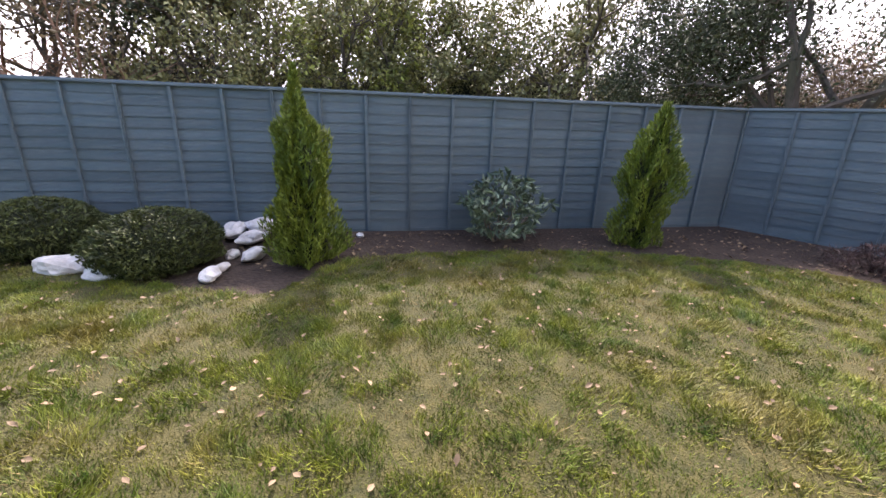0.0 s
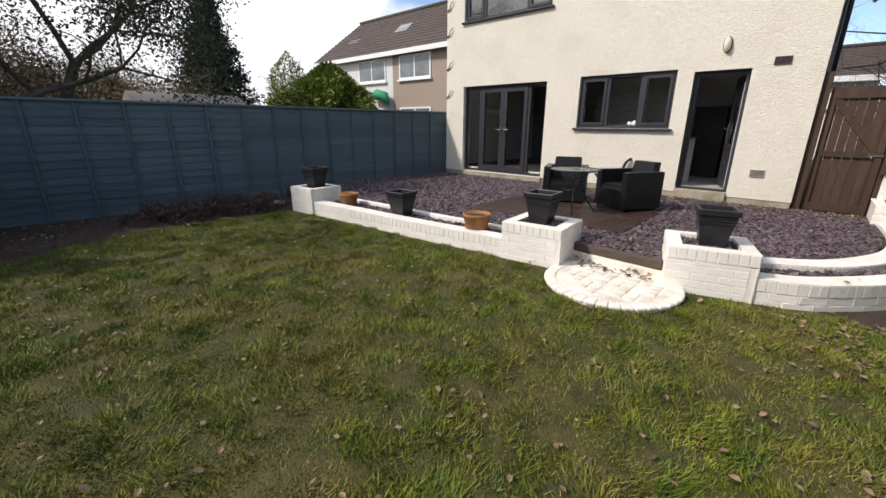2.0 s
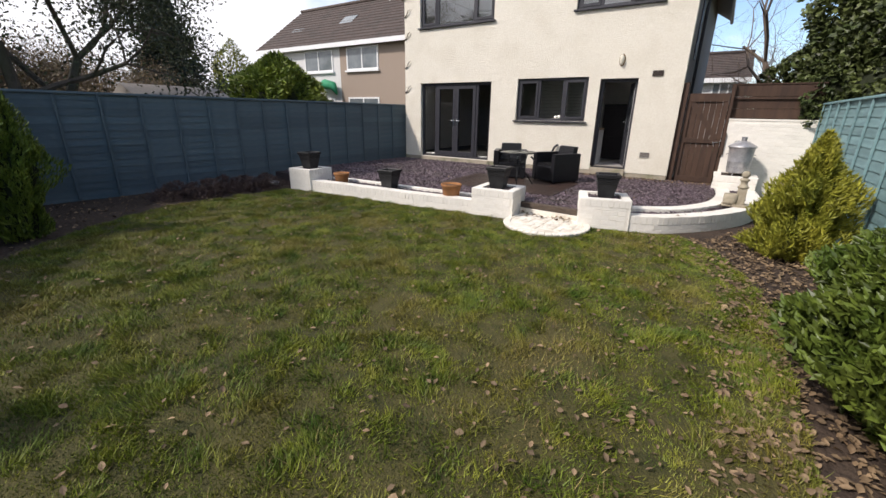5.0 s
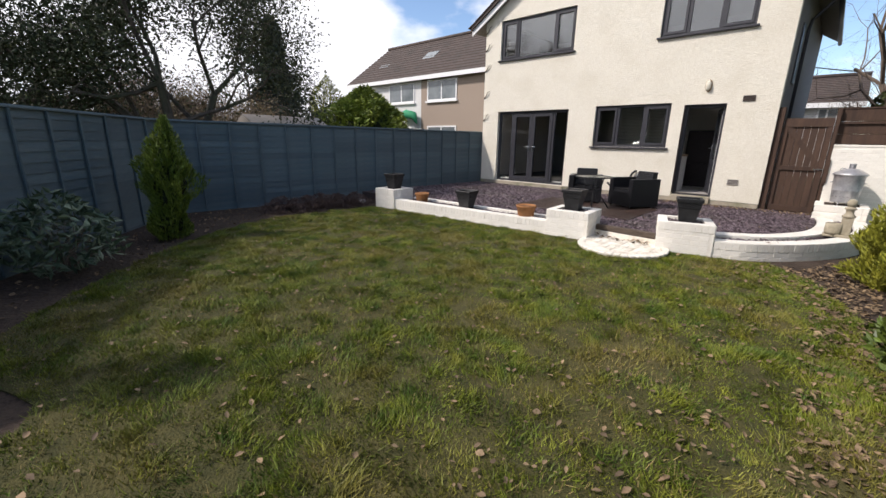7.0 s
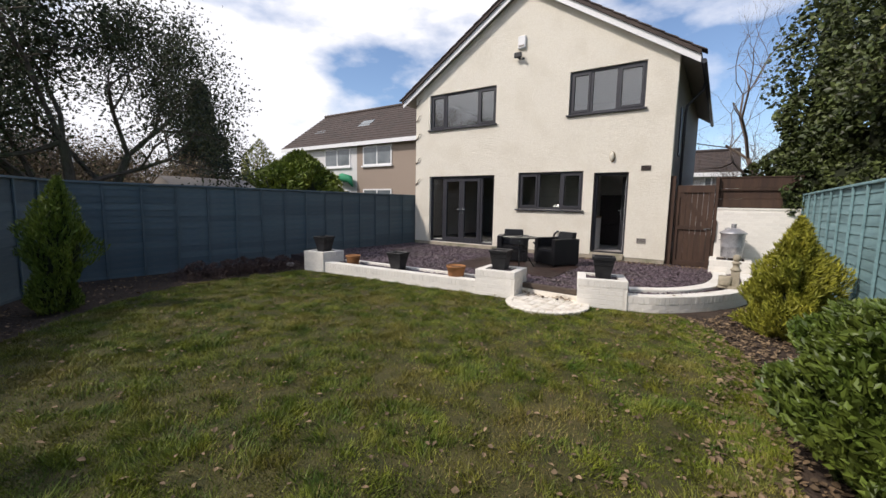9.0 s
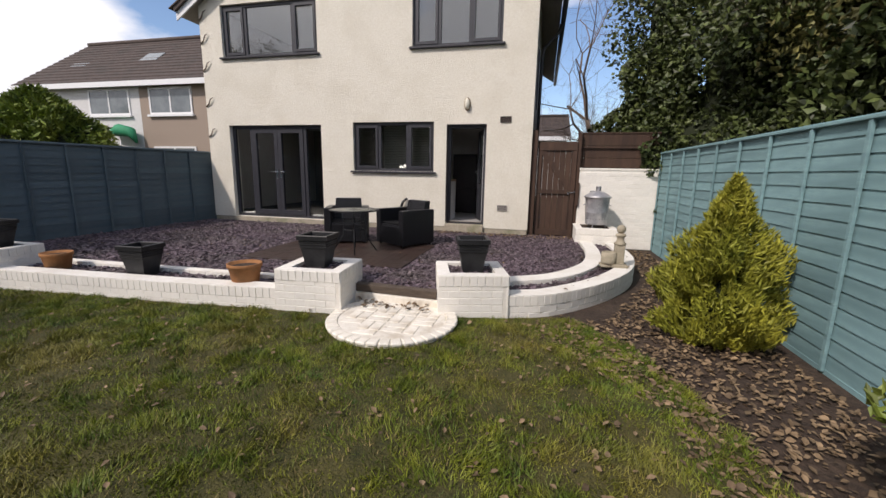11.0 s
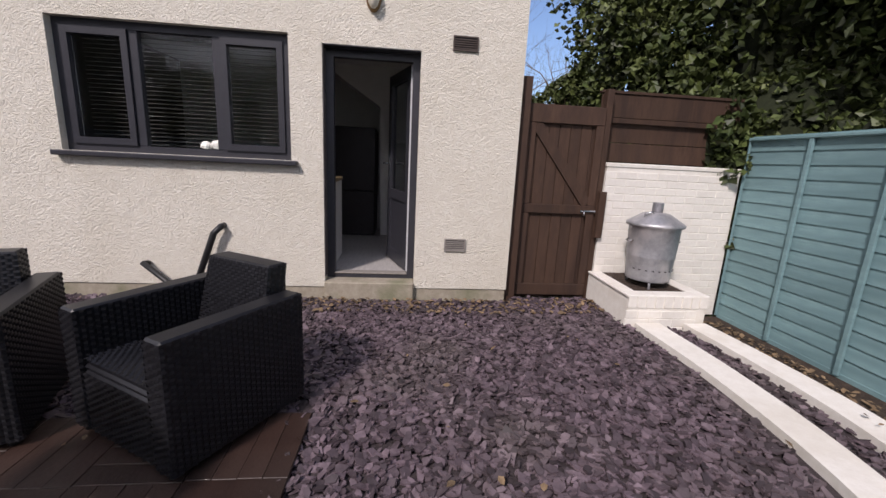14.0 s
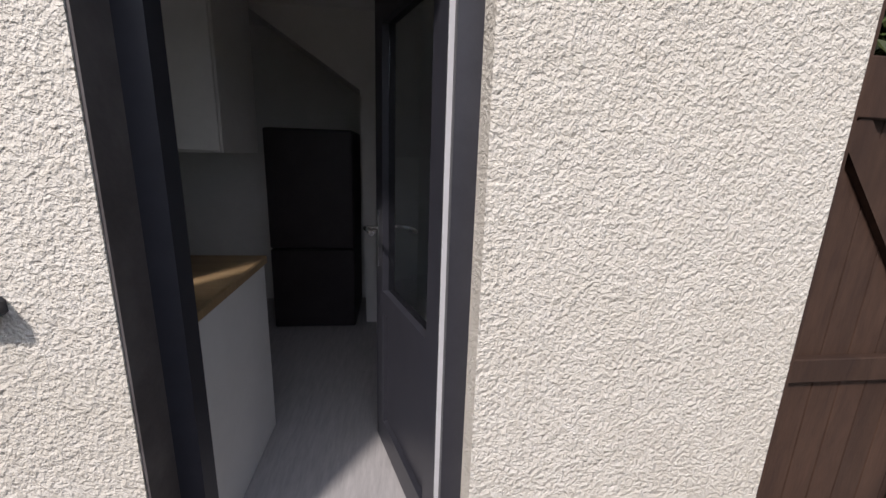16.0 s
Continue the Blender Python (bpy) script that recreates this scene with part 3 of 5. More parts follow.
def window(name, label, x0, x1, z0, z1, mullions, y=WY + 0.07, casements=(), fw=0.06, sill=True, pane="glass"):
    w = thing(name, label, "window", ((x0 + x1) / 2, y, z0), kind="structure")
    bm = bmesh.new()
    fr = part("window_frame", (box(x0, x1, y, y + 0.07, z1 - fw, z1, bm=bm), box(x0, x1, y, y + 0.07, z0, z0 + fw, bm=bm), box(x0, x0 + fw, y, y + 0.07, z0 + fw, z1 - fw, bm=bm), box(x1 - fw, x1, y, y + 0.07, z0 + fw, z1 - fw, bm=bm))[0], M["frame"], w)
    xs = [x0 + fw] + list(mullions) + [x1 - fw]
    for m in mullions:
        part("mullion", box(m - 0.035, m + 0.035, y + 0.002, y + 0.068, z0 + fw, z1 - fw, 0.004), M["frame"], w)
    for i, (a, b) in enumerate(zip(xs, xs[1:])):
        a2, b2 = a + (0.035 if i else 0), b - (0.035 if i < len(xs) - 2 else 0)
        c, d = z0 + fw, z1 - fw
        if i in casements:
            bm = bmesh.new()
            e = 0.055
            for q in ((a2, b2, d - e, d), (a2, b2, c, c + e), (a2, a2 + e, c + e, d - e), (b2 - e, b2, c + e, d - e)):
                box(q[0] + 0.002, q[1] - 0.002, y - 0.018, y + 0.05, q[2], q[3], bm=bm)
            part("casement", bm, M["frame"], w)
            a2, b2, c, d = a2 + e, b2 - e, c + e, d - e
        p = part("pane", box(a2, b2, y + 0.03, y + 0.038, c, d), M[pane], w)
        p.visible_shadow = False
    if sill:
        part("window_sill", box(x0 - 0.05, x1 + 0.06, WY - 0.07, y + 0.01, z0 - 0.045, z0 - 0.003, 0.008), M["frame"], w)
    return w


window("window_1", "wide three-light window with anthracite frame, upper floor", -5.92, -3.49, 3.97, 5.08, (-5.33, -4.12), casements=(0, 2), pane="upper_glass")
window("window_2", "three-light window with anthracite frame, upper floor", -1.32, 0.53, 3.97, 5.08, (-0.76, -0.12), casements=(0, 2), pane="upper_glass")
window("window_3", "anthracite kitchen window with dark venetian blinds", -2.69, -0.835, 1.46, 2.5, (-2.09, -1.44), casements=(0, 2))

# glazed double doors
fd = thing("door_1", "closed anthracite glazed double doors with side lights", "door", (-4.7, WY, 0.31), kind="structure")
y0 = WY + 0.10
bm = bmesh.new()
for q in ((-5.9, -3.47, 2.385, 2.46), (-5.9, -3.47, 0.31, 0.37), (-5.9, -5.83, 0.37, 2.385), (-3.54, -3.47, 0.37, 2.385), (-5.42, -5.35, 0.37, 2.385), (-3.99, -3.92, 0.37, 2.385)):
    box(q[0], q[1], y0, y0 + 0.07, q[2], q[3], bm=bm)
part("door_frame", bm, M["frame"], fd)
for a, b in ((-5.83, -5.42), (-3.92, -3.54)):
    part("side_light", box(a, b, y0 + 0.03, y0 + 0.04, 0.37, 2.385), M["glass"], fd).visible_shadow = False
for a, b, hx in ((-5.345, -4.673, -4.72), (-4.667, -3.995, -4.62)):
    bm = bmesh.new()
    e = 0.095
    for q in ((a, b, 2.385 - e, 2.38), (a, b, 0.375, 0.375 + e + 0.02), (a, a + e, 0.49, 2.29), (b - e, b, 0.49, 2.29)):
        box(q[0], q[1], y0 - 0.02, y0 + 0.055, q[2], q[3], bm=bm)
    leaf = part("door_leaf", bm, M["frame"], fd)
    part("pane", box(a + e, b - e, y0 + 0.012, y0 + 0.022, 0.49, 2.29), M["glass"], leaf).visible_shadow = False
    s = -1 if hx < -4.67 else 1
    bm = box(hx - 0.016, hx + 0.016, y0 - 0.032, y0 - 0.02, 1.24, 1.46, 0.004)
    tube([(hx, y0 - 0.03, 1.40), (hx, y0 - 0.075, 1.40), (hx + s * 0.05, y0 - 0.08, 1.40), (hx + s * 0.15, y0 - 0.08, 1.395)], 0.011, bm=bm)
    part("door_handle", bm, M["steel"], leaf, "chrome lever handle")

# back door, standing open into the house
bd = thing("door_2", "anthracite back door standing open into the kitchen", "door", (-0.14, WY, 0.36), kind="structure")
y0 = WY + 0.125
bm = bmesh.new()
for q in ((-0.56, 0.28, 2.37, 2.44), (-0.56, -0.485, 0.40, 2.37), (0.215, 0.28, 0.40, 2.37), (-0.56, 0.28, 0.36, 0.40)):
    box(q[0], q[1], y0, y0 + 0.075, q[2], q[3], bm=bm)
part("door_frame", bm, M["frame"], bd)
part("reveal_lining", box(-0.5595, -0.552, WY + 0.004, y0 - 0.001, 0.40, 2.43), M["reveal"], bd)
part("reveal_lining", box(-0.551, 0.275, WY + 0.004, y0 - 0.001, 2.432, 2.4395), M["frame"], bd)
part("threshold", box(-0.49, 0.21, y0 - 0.01, y0 + 0.09, 0.40, 0.412, 0.003), M["vent_grey"], bd)
leafm = Matrix.Translation((0.20, y0 + 0.05, 0)) @ Matrix.Rotation(radians(-72), 4, "Z")
bm = bmesh.new()
for q in ((-0.70, 0.0, 2.26, 2.36), (-0.70, 0.0, 0.42, 0.55), (-0.70, -0.60, 0.55, 2.26), (-0.10, 0.0, 0.55, 2.26), (-0.60, -0.10, 1.10, 1.20)):
    box(q[0], q[1], 0.0, 0.06, q[2], q[3], bm=bm)
box(-0.60, -0.10, 0.02, 0.04, 0.55, 1.10, bm=bm)
bmesh.ops.transform(bm, verts=bm.verts, matrix=leafm)
leaf = part("door_leaf", bm, M["frame"], bd)
bm = box(-0.60, -0.10, 0.026, 0.034, 1.20, 2.26)
bmesh.ops.transform(bm, verts=bm.verts, matrix=leafm)
part("pane", bm, M["sky_glass"], leaf)
bm = box(-0.004, 0.003, 0.0, 0.062, 0.42, 2.36)
bmesh.ops.transform(bm, verts=bm.verts, matrix=leafm)
part("door_edge", bm, M["frame_white"], leaf, "white door edge")
bm = bmesh.new()
for s in (-0.012, 0.065):
    box(-0.665, -0.635, s, s + 0.01, 1.30, 1.55, bm=bm)
tube([(-0.65, 0.075, 1.47), (-0.65, 0.12, 1.47), (-0.53, 0.125, 1.47)], 0.011, bm=bm)
tube([(-0.65, -0.01, 1.47), (-0.65, -0.06, 1.47), (-0.53, -0.065, 1.47)], 0.011, bm=bm)
bmesh.ops.transform(bm, verts=bm.verts, matrix=leafm)
part("door_handle", bm, M["steel"], leaf, "chrome lever handle")

# inside of the house
IY = WY + WT


def setting(name, bm, mat, label, cat):
    return tagged(part(name, bm, M[mat]), label, cat, kind="structure")


setting("floor_inside", box(HX0 + WT, HX1 - WT, IY - 0.1, 16.0, 0.2, 0.395), "floor_in", "pale grey laminate floor indoors", "floor")
setting("ceiling_inside", box(HX0 + WT, HX1 - WT, IY, 16.0, 2.75, 2.9), "wall_in", "plain indoor ceiling", "ceiling")
setting("ceiling_upper", box(HX0 + WT, HX1 - WT, IY, 16.0, 5.15, 5.3), "wall_in", "plain upstairs ceiling", "ceiling")
# floor cover and dark walls added so the living room looks unlit
setting("carpet", box(HX0 + WT, -3.2, IY, 12.2, 0.396, 0.408), "carpet", "dark floor cover added to dim the living room", "carpet")
setting("wall_partition", box(-3.2, -3.1, IY, 16.0, 0.395, 2.75), "living_shade", "plain wall between kitchen and living room", "wall")
setting("wall_kitchen_east", box(0.25, 0.35, IY + 0.78, 11.0, 0.395, 2.75), "wall_in", "plain kitchen wall", "wall")
setting("wall_kitchen_back", box(-3.1, -0.205, 10.8, 10.9, 0.395, 2.75), "wall_in", "pale kitchen wall behind the fridge", "wall")
setting("wall_upper_partition", box(-2.6, -2.5, IY, 16.0, 2.9, 5.15), "wall_in", "plain upstairs wall", "wall")
setting("wall_far_in", box(HX0 + WT, -0.9, 12.2, 12.3, 0.395, 2.75), "living_shade", "plain far wall of the rooms", "wall")
setting("wall_far_upper", box(HX0 + WT, HX1 - WT, 12.0, 12.1, 2.9, 5.15), "wall_in", "plain far wall upstairs", "wall")
bm = bmesh.new()
vs = [[bm.verts.new((x, y, z)) for x, y, z in ((-1.0, y, 2.75), (0.25, y, 2.75), (0.25, y, 0.395), (-0.17, y, 0.395), (-0.20, y, 2.22))] for y in (10.22, 11.4)]
bm.faces.new(vs[0])
bm.faces.new(vs[1][::-1])
for i in range(5):
    bm.faces.new((vs[0][i], vs[0][(i + 1) % 5], vs[1][(i + 1) % 5], vs[1][i]))
bmesh.ops.recalc_face_normals(bm, faces=bm.faces)
setting("wall_under_stairs", bm, "wall_in", "pale wall end under the sloping stairs", "wall")
cab = thing("base_cabinet", "white base cabinet beside the back door", "cabinet", (-0.85, 9.2, 0.395))
part("carcass", box(-1.15, -0.56, IY + 0.02, 8.93, 0.395, 1.255, 0.004), M["cab_white"], cab)
part("end_panel", box(-0.558, -0.54, IY + 0.02, 8.93, 0.40, 1.255, 0.003), M["cab_white"], cab)
wt = thing("worktop", "oak effect worktop on the base cabinets", "worktop", (-0.85, 9.2, 1.26))
part("board", box(-1.16, -0.53, IY + 0.01, 8.95, 1.258, 1.298, 0.006), M["worktop"], wt)
fr = thing("fridge_freezer", "tall black fridge freezer in the kitchen", "fridge", (-0.55, 10.4, 0.395))
part("body", box(-0.87, -0.25, 10.15, 10.75, 0.395, 1.93, 0.012), M["dark_in"], fr)
part("door", box(-0.87, -0.25, 10.11, 10.146, 1.05, 1.925, 0.008), M["dark_in"], fr)
part("door", box(-0.87, -0.25, 10.11, 10.146, 0.41, 1.04, 0.008), M["dark_in"], fr)
uc = thing("wall_cabinet", "pale wall cabinet above the worktop", "cabinet", (-0.95, 9.6, 1.8))
part("carcass", box(-1.25, -0.9, 9.5, 10.1, 1.75, 2.749, 0.004), M["wall_in"], uc)
part("door", box(-1.24, -0.91, 9.48, 9.498, 1.76, 2.73, 0.004), M["cab_white"], uc)

bl = thing("venetian_blind", "dark venetian blind half lowered inside the kitchen window", "blind", (-1.76, IY + 0.05, 1.5))
bm = box(-2.64, -0.88, IY + 0.02, IY + 0.06, 2.44, 2.48)
part("head_rail", bm, M["blind"], bl)
slat = bpy.data.meshes.new("slat")
bm = box(-0.87, 0.87, -0.02, 0.02, -0.0012, 0.0012)
bmesh.ops.rotate(bm, verts=bm.verts, cent=(0, 0, 0), matrix=Matrix.Rotation(radians(14), 3, "X"))
bm.to_mesh(slat)
bm.free()
for k in range(26):
    mesh_object("slat", slat, M["blind"], bl, at=(0, -0.01, 0.04 + k * 0.036))
orn = part("shell_ornament", lathe([(0.015, 0), (0.06, 0.01), (0.075, 0.04), (0.05, 0.075), (0.02, 0.085)], (-1.52, WY + 0.21, 1.521), 9), M["rock"])
tagged(orn, "small white ornament on the kitchen window ledge", "ornament")
orn2 = part("shell_ornament", lathe([(0.01, 0), (0.045, 0.01), (0.05, 0.03), (0.035, 0.06), (0.01, 0.07)], (-1.63, WY + 0.20, 1.521), 8), M["rock"])
tagged(orn2, "small white ornament on the kitchen window ledge", "ornament")
setting("window_ledge", box(-2.69, -0.835, WY + 0.142, IY, 1.465, 1.52), "frame_white", "white inner window ledge", "sill")

# fittings on the wall
wl_ = thing("bulkhead_light", "oval frosted outdoor wall light above the back door", "lamp", (-0.13, WY, 2.86))
bm = lathe([(0.045, 0), (0.05, 0.012), (0.035, 0.03)], (0, 0, 0), 16)
bmesh.ops.transform(bm, verts=bm.verts, matrix=Matrix.Translation((-0.13, WY, 2.83)) @ Matrix.Rotation(radians(90), 4, "X") @ Matrix.Diagonal((1.35, 2.65, 1.2, 1)))
part("base", bm, M["brass"], wl_)
bm = bmesh.new()
bmesh.ops.create_uvsphere(bm, u_segments=16, v_segments=10, radius=1, matrix=Matrix.Translation((-0.13, WY - 0.05, 2.83)) @ Matrix.Diagonal((0.052, 0.055, 0.112, 1)))
for f in bm.faces:
    f.smooth = True
part("cover", bm, M["lamp_glass"], wl_)
ab = thing("alarm_box", "white burglar alarm box high on the gable", "alarm box", (-2.72, WY, 6.1))
part("case", box(-2.83, -2.60, WY - 0.08, WY, 5.93, 6.27, 0.02), M["frame_white"], ab)
part("strip", box(-2.80, -2.63, WY - 0.084, WY - 0.078, 5.97, 6.02), M["vent_grey"], ab)
fl = thing("floodlight", "small black security floodlight on the gable", "floodlight", (-2.78, WY, 5.72))
part("bracket", box(-2.80, -2.74, WY - 0.10, WY, 5.66, 5.70, 0.004), M["metal_black"], fl)
part("head", box(-2.90, -2.68, WY - 0.16, WY - 0.08, 5.68, 5.82, 0.015), M["metal_black"], fl)
part("sensor", box(-2.66, -2.60, WY - 0.14, WY - 0.08, 5.60, 5.66, 0.01), M["metal_black"], fl)


def vent(x0, x1, z0, z1, mat, label):
    v = thing("wall_vent", label, "vent", ((x0 + x1) / 2, WY, z0))
    bm = bmesh.new()
    for q in ((x0, x1, z1 - 0.012, z1), (x0, x1, z0, z0 + 0.012), (x0, x0 + 0.012, z0 + 0.012, z1 - 0.012), (x1 - 0.012, x1, z0 + 0.012, z1 - 0.012)):
        box(q[0], q[1], WY - 0.018, WY + 0.002, q[2], q[3], bm=bm)
    part("frame", bm, mat, v)
    # black sheet on the wall for the dark between the louvres
    part("backing", box(x0 + 0.012, x1 - 0.012, WY - 0.003, WY + 0.001, z0 + 0.012, z1 - 0.012), M["dark_in"], v)
    for k in range(5):
        z = z0 + 0.015 + k * (z1 - z0 - 0.03) / 5
        bm = box(x0 + 0.012, x1 - 0.012, WY - 0.016, WY - 0.003, z, z + 0.010)
        part("slat", bm, mat, v)


vent(0.55, 0.77, 2.46, 2.58, M["dark_plastic"], "brown louvred air vent beside the door head")
vent(0.56, 0.765, 0.68, 0.80, M["vent_grey"], "grey louvred air brick low on the wall")
wp = thing("waste_pipe", "old black waste pipe sloping from the wall", "pipe", (-1.45, 7.9, 0.85))
part("pipe", tube([(-1.44, WY, 0.86), (-1.44, WY - 0.06, 0.86), (-1.50, WY - 0.075, 0.80), (-1.72, WY - 0.09, 0.20)], 0.028), M["metal_black"], wp)
part("pipe", tube([(-2.1, WY - 0.02, 0.50), (-2.1, WY - 0.10, 0.52), (-1.76, WY - 0.16, 0.26), (-1.72, WY - 0.17, 0.2)], 0.025), M["metal_black"], wp)
cl = thing("dead_climber", "dry brown climber stems on the house corner", "climber", (-6.45, WY, 4))
for z in (2.2, 2.9, 3.7, 4.3, 4.8):
    part("stem", tube([(-6.49, WY - 0.01, z), (-6.40, WY - 0.03, z + 0.05), (-6.33, WY - 0.05, z + 0.16), (-6.27, WY - 0.03, z + 0.2)], [0.02, 0.015, 0.012, 0.006], 6), M["twig"], cl)

# ---- fences ----


def panel_parts(width, height, mat):
    """A waney lap panel along +x, facing -y, as shared meshes."""
    out = []
    n = int(height / 0.125)
    sl = bpy.data.meshes.new("slat")
    bm = bmesh.new()
    prof = [(0.0, -0.005), (0.0, -0.017), (0.145, -0.004), (0.145, 0.006)]
    segs = 8
    rows = []
    for i in range(segs + 1):
        x = width * i / segs
        wob = 0.010 * noise.noise(Vector((x * 3.1, height, 1.3)))
        rows.append([bm.verts.new((x, y, z + (wob if k < 2 else 0))) for k, (z, y) in enumerate(prof)])
    for a, b in zip(rows, rows[1:]):
        for k in range(4):
            bm.faces.new((a[k], b[k], b[(k + 1) % 4], a[(k + 1) % 4]))
    bm.faces.new(rows[0][::-1])
    bm.faces.new(rows[-1])
    bmesh.ops.recalc_face_normals(bm, faces=bm.faces)
    bm.to_mesh(sl)
    bm.free()
    for k in range(n):
        out.append(("slat", sl, (0, 0, 0.03 + k * (height - 0.16) / (n - 1))))
    for i in range(4):
        x = i * width / 3
        bt = bpy.data.meshes.new("batten")
        bm = box(max(0.002, x - 0.019), min(width - 0.002, x + 0.019), -0.048, -0.0235, 0.01, height - 0.03, 0.003)
        bm.to_mesh(bt)
        bm.free()
        out.append(("batten", bt, (0, 0, 0)))
    cp = bpy.data.meshes.new("capping")
    bm = box(0.0, width, -0.055, 0.03, height - 0.03, height, 0.005)
    bm.to_mesh(cp)
    bm.free()
    out.append(("capping", cp, (0, 0, 0)))
    gb = bpy.data.meshes.new("gravel_board")
    bm = box(0.0, width, -0.02, 0.012, -0.12, 0.03, 0.004)
    bm.to_mesh(gb)
    bm.free()
    out.append(("gravel_board", gb, (0, 0, 0)))
    return out


def fence(a, b, height, mat, label, group, base=0.0, base_end=None):
    a, b = Vector((*a, base)), Vector((*b, base if base_end is None else base_end))
    run = b - a
    n = max(1, round(run.length / 1.83))
    w = run.length / n
    ang = math.atan2(run.y, run.x)
    parts = panel_parts(w, height, mat)
    first = None
    for i in range(n):
        p = a + run * (i / n)
        m = Matrix.Translation(p) @ Matrix.Rotation(ang, 4, "Z")
        if first is None:
            first = thing("fence_panel", label, "fence", (0, 0, 0), group)
            for nm, data, at in parts:
                mesh_object(nm, data, mat, first, at=at)
            first.matrix_basis = m
        else:
            copy_thing(first, m)


fence((-7.43, -1.0), (-6.64, 8.1), 1.84, M["fence_shaded"], "dark blue-green lapped timber fence panel in the shade", "left boundary fence panels")
fence((3.6, -9.27), (-7.40, -1.02), 1.84, M["fence_shaded"], "blue-green lapped timber fence panel along the back", "back boundary fence panels")
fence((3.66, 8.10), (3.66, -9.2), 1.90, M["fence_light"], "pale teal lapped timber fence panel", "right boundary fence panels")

# gate, brown fence and white brick wall beside the house
gt = thing("garden_gate", "dark brown ledged and braced timber gate, closed", "gate", (1.75, 8.15, 0.15))
part("post", box(1.205, 1.315, 8.05, 8.17, 0.0, 2.32, 0.006), M["gate"], gt)
part("post", box(2.10, 2.17, 8.16, 8.25, 0.0, 2.28, 0.006), M["gate"], gt)
for k in range(7):
    part("board", box(1.33 + k * 0.11, 1.33 + k * 0.11 + 0.106, 8.165, 8.185, 0.17, 2.10, 0.002), M["gate"], gt)
for z0, z1 in ((0.20, 0.32), (1.06, 1.15), (1.93, 2.10)):
    part("ledge", box(1.33, 2.095, 8.13, 8.163, z0, z1, 0.004), M["gate"], gt)
for x0, x1 in ((1.33, 1.41), (2.015, 2.095)):
    part("stile", box(x0, x1, 8.132, 8.163, 0.322, 1.058, 0.003), M["gate"], gt)
    part("stile", box(x0, x1, 8.132, 8.163, 1.152, 1.928, 0.003), M["gate"], gt)
bm = box(-0.05, 0.05, -0.012, 0.012, -0.48, 0.48)
bmesh.ops.transform(bm, verts=bm.verts, matrix=Matrix.Translation((1.71, 8.15, 1.54)) @ Matrix.Rotation(radians(-38), 4, "Y"))
part("brace", bm, M["gate"], gt)
bm = box(1.94, 2.10, 8.115, 8.132, 1.09, 1.105)
tube([(1.97, 8.115, 1.1), (1.97, 8.09, 1.08), (1.97, 8.09, 1.05)], 0.008, bm=bm)
part("bolt", bm, M["steel"], gt, "rusty sliding bolt")
bf = thing("brown_fence_panel", "dark brown boarded fence panel above the white wall", "fence", (2.7, 8.25, 1.6))
for z0, z1 in ((1.60, 1.79), (1.795, 1.985)):
    part("board", box(2.10, 3.62, 8.30, 8.325, z0, z1, 0.004), M["gate"], bf)
part("rail", box(2.10, 3.62, 8.258, 8.298, 1.98, 2.03, 0.004), M["gate"], bf)
part("top_board", box(2.10, 3.62, 8.275, 8.298, 2.035, 2.26, 0.004), M["gate"], bf)
part("capping", box(2.09, 3.62, 8.26, 8.33, 2.262, 2.29, 0.004), M["gate"], bf)
part("latch_block", box(2.115, 2.185, 8.085, 8.125, 0.83, 1.30, 0.004), M["gate"], bf)



def brick_data(name, l, d, h, bevel=0.0025):
    data = bpy.data.meshes.new(name)
    bm = box(-l / 2, l / 2, -d / 2, d / 2, 0, h, bevel)
    bm.to_mesh(data)
    bm.free()
    data.materials.append(M["white"])
    return data


STRETCHER = brick_data("brick", 0.2165, 0.02, 0.0695)
HALF = brick_data("brick_half", 0.1065, 0.02, 0.0695)
ROWLOCK = brick_data("brick_upright", 0.0715, 0.03, 0.105)


def face_bricks(parent, pts, z0, courses, rowlock_z=None, proud=0.002):
    """Bricks on the outer side (to the right of the walk) of a line of (x, y)."""
    pts = np.array(pts, float)
    s = np.r_[0, np.cumsum(np.linalg.norm(np.diff(pts, axis=0), axis=1))]
    total = s[-1]
    off = np.array(WORLD_OF[parent])

    def put(data, u, z):
        x, y = np.interp(u, s, pts[:, 0]), np.interp(u, s, pts[:, 1])
        e = 0.03
        dx = np.interp(min(u + e, total), s, pts[:, 0]) - np.interp(max(u - e, 0), s, pts[:, 0])
        dy = np.interp(min(u + e, total), s, pts[:, 1]) - np.interp(max(u - e, 0), s, pts[:, 1])
        a = math.atan2(dy, dx)
        ob = mesh_object("brick", data, None, parent)
        inn = 0.010 - proud + random.uniform(-0.0015, 0.0015)
        ob.matrix_basis = Matrix.Translation((x - math.sin(a) * inn - off[0], y + math.cos(a) * inn - off[1], z - off[2])) @ Matrix.Rotation(a + random.uniform(-0.006, 0.006), 4, "Z")
    for c in range(courses):
        u = 0.0
        if c % 2:
            put(HALF, 0.051, z0 + c * 0.0745)
            u = 0.112
        while u + 0.212 <= total + 0.004:
            put(STRETCHER, u + 0.106, z0 + c * 0.0745)
            u += 0.222
        if total - u > 0.10:
            put(HALF, u + 0.051, z0 + c * 0.0745)
    if rowlock_z is not None:
        k = max(1, int(total / 0.0755))
        for i in range(k):
            put(ROWLOCK, (i + 0.5) * total / k, rowlock_z)


def offset_line(pts, d):
    """The line moved d to its left."""
    p = np.array(pts, float)
    t = np.gradient(p, axis=0)
    t /= np.linalg.norm(t, axis=1)[:, None]
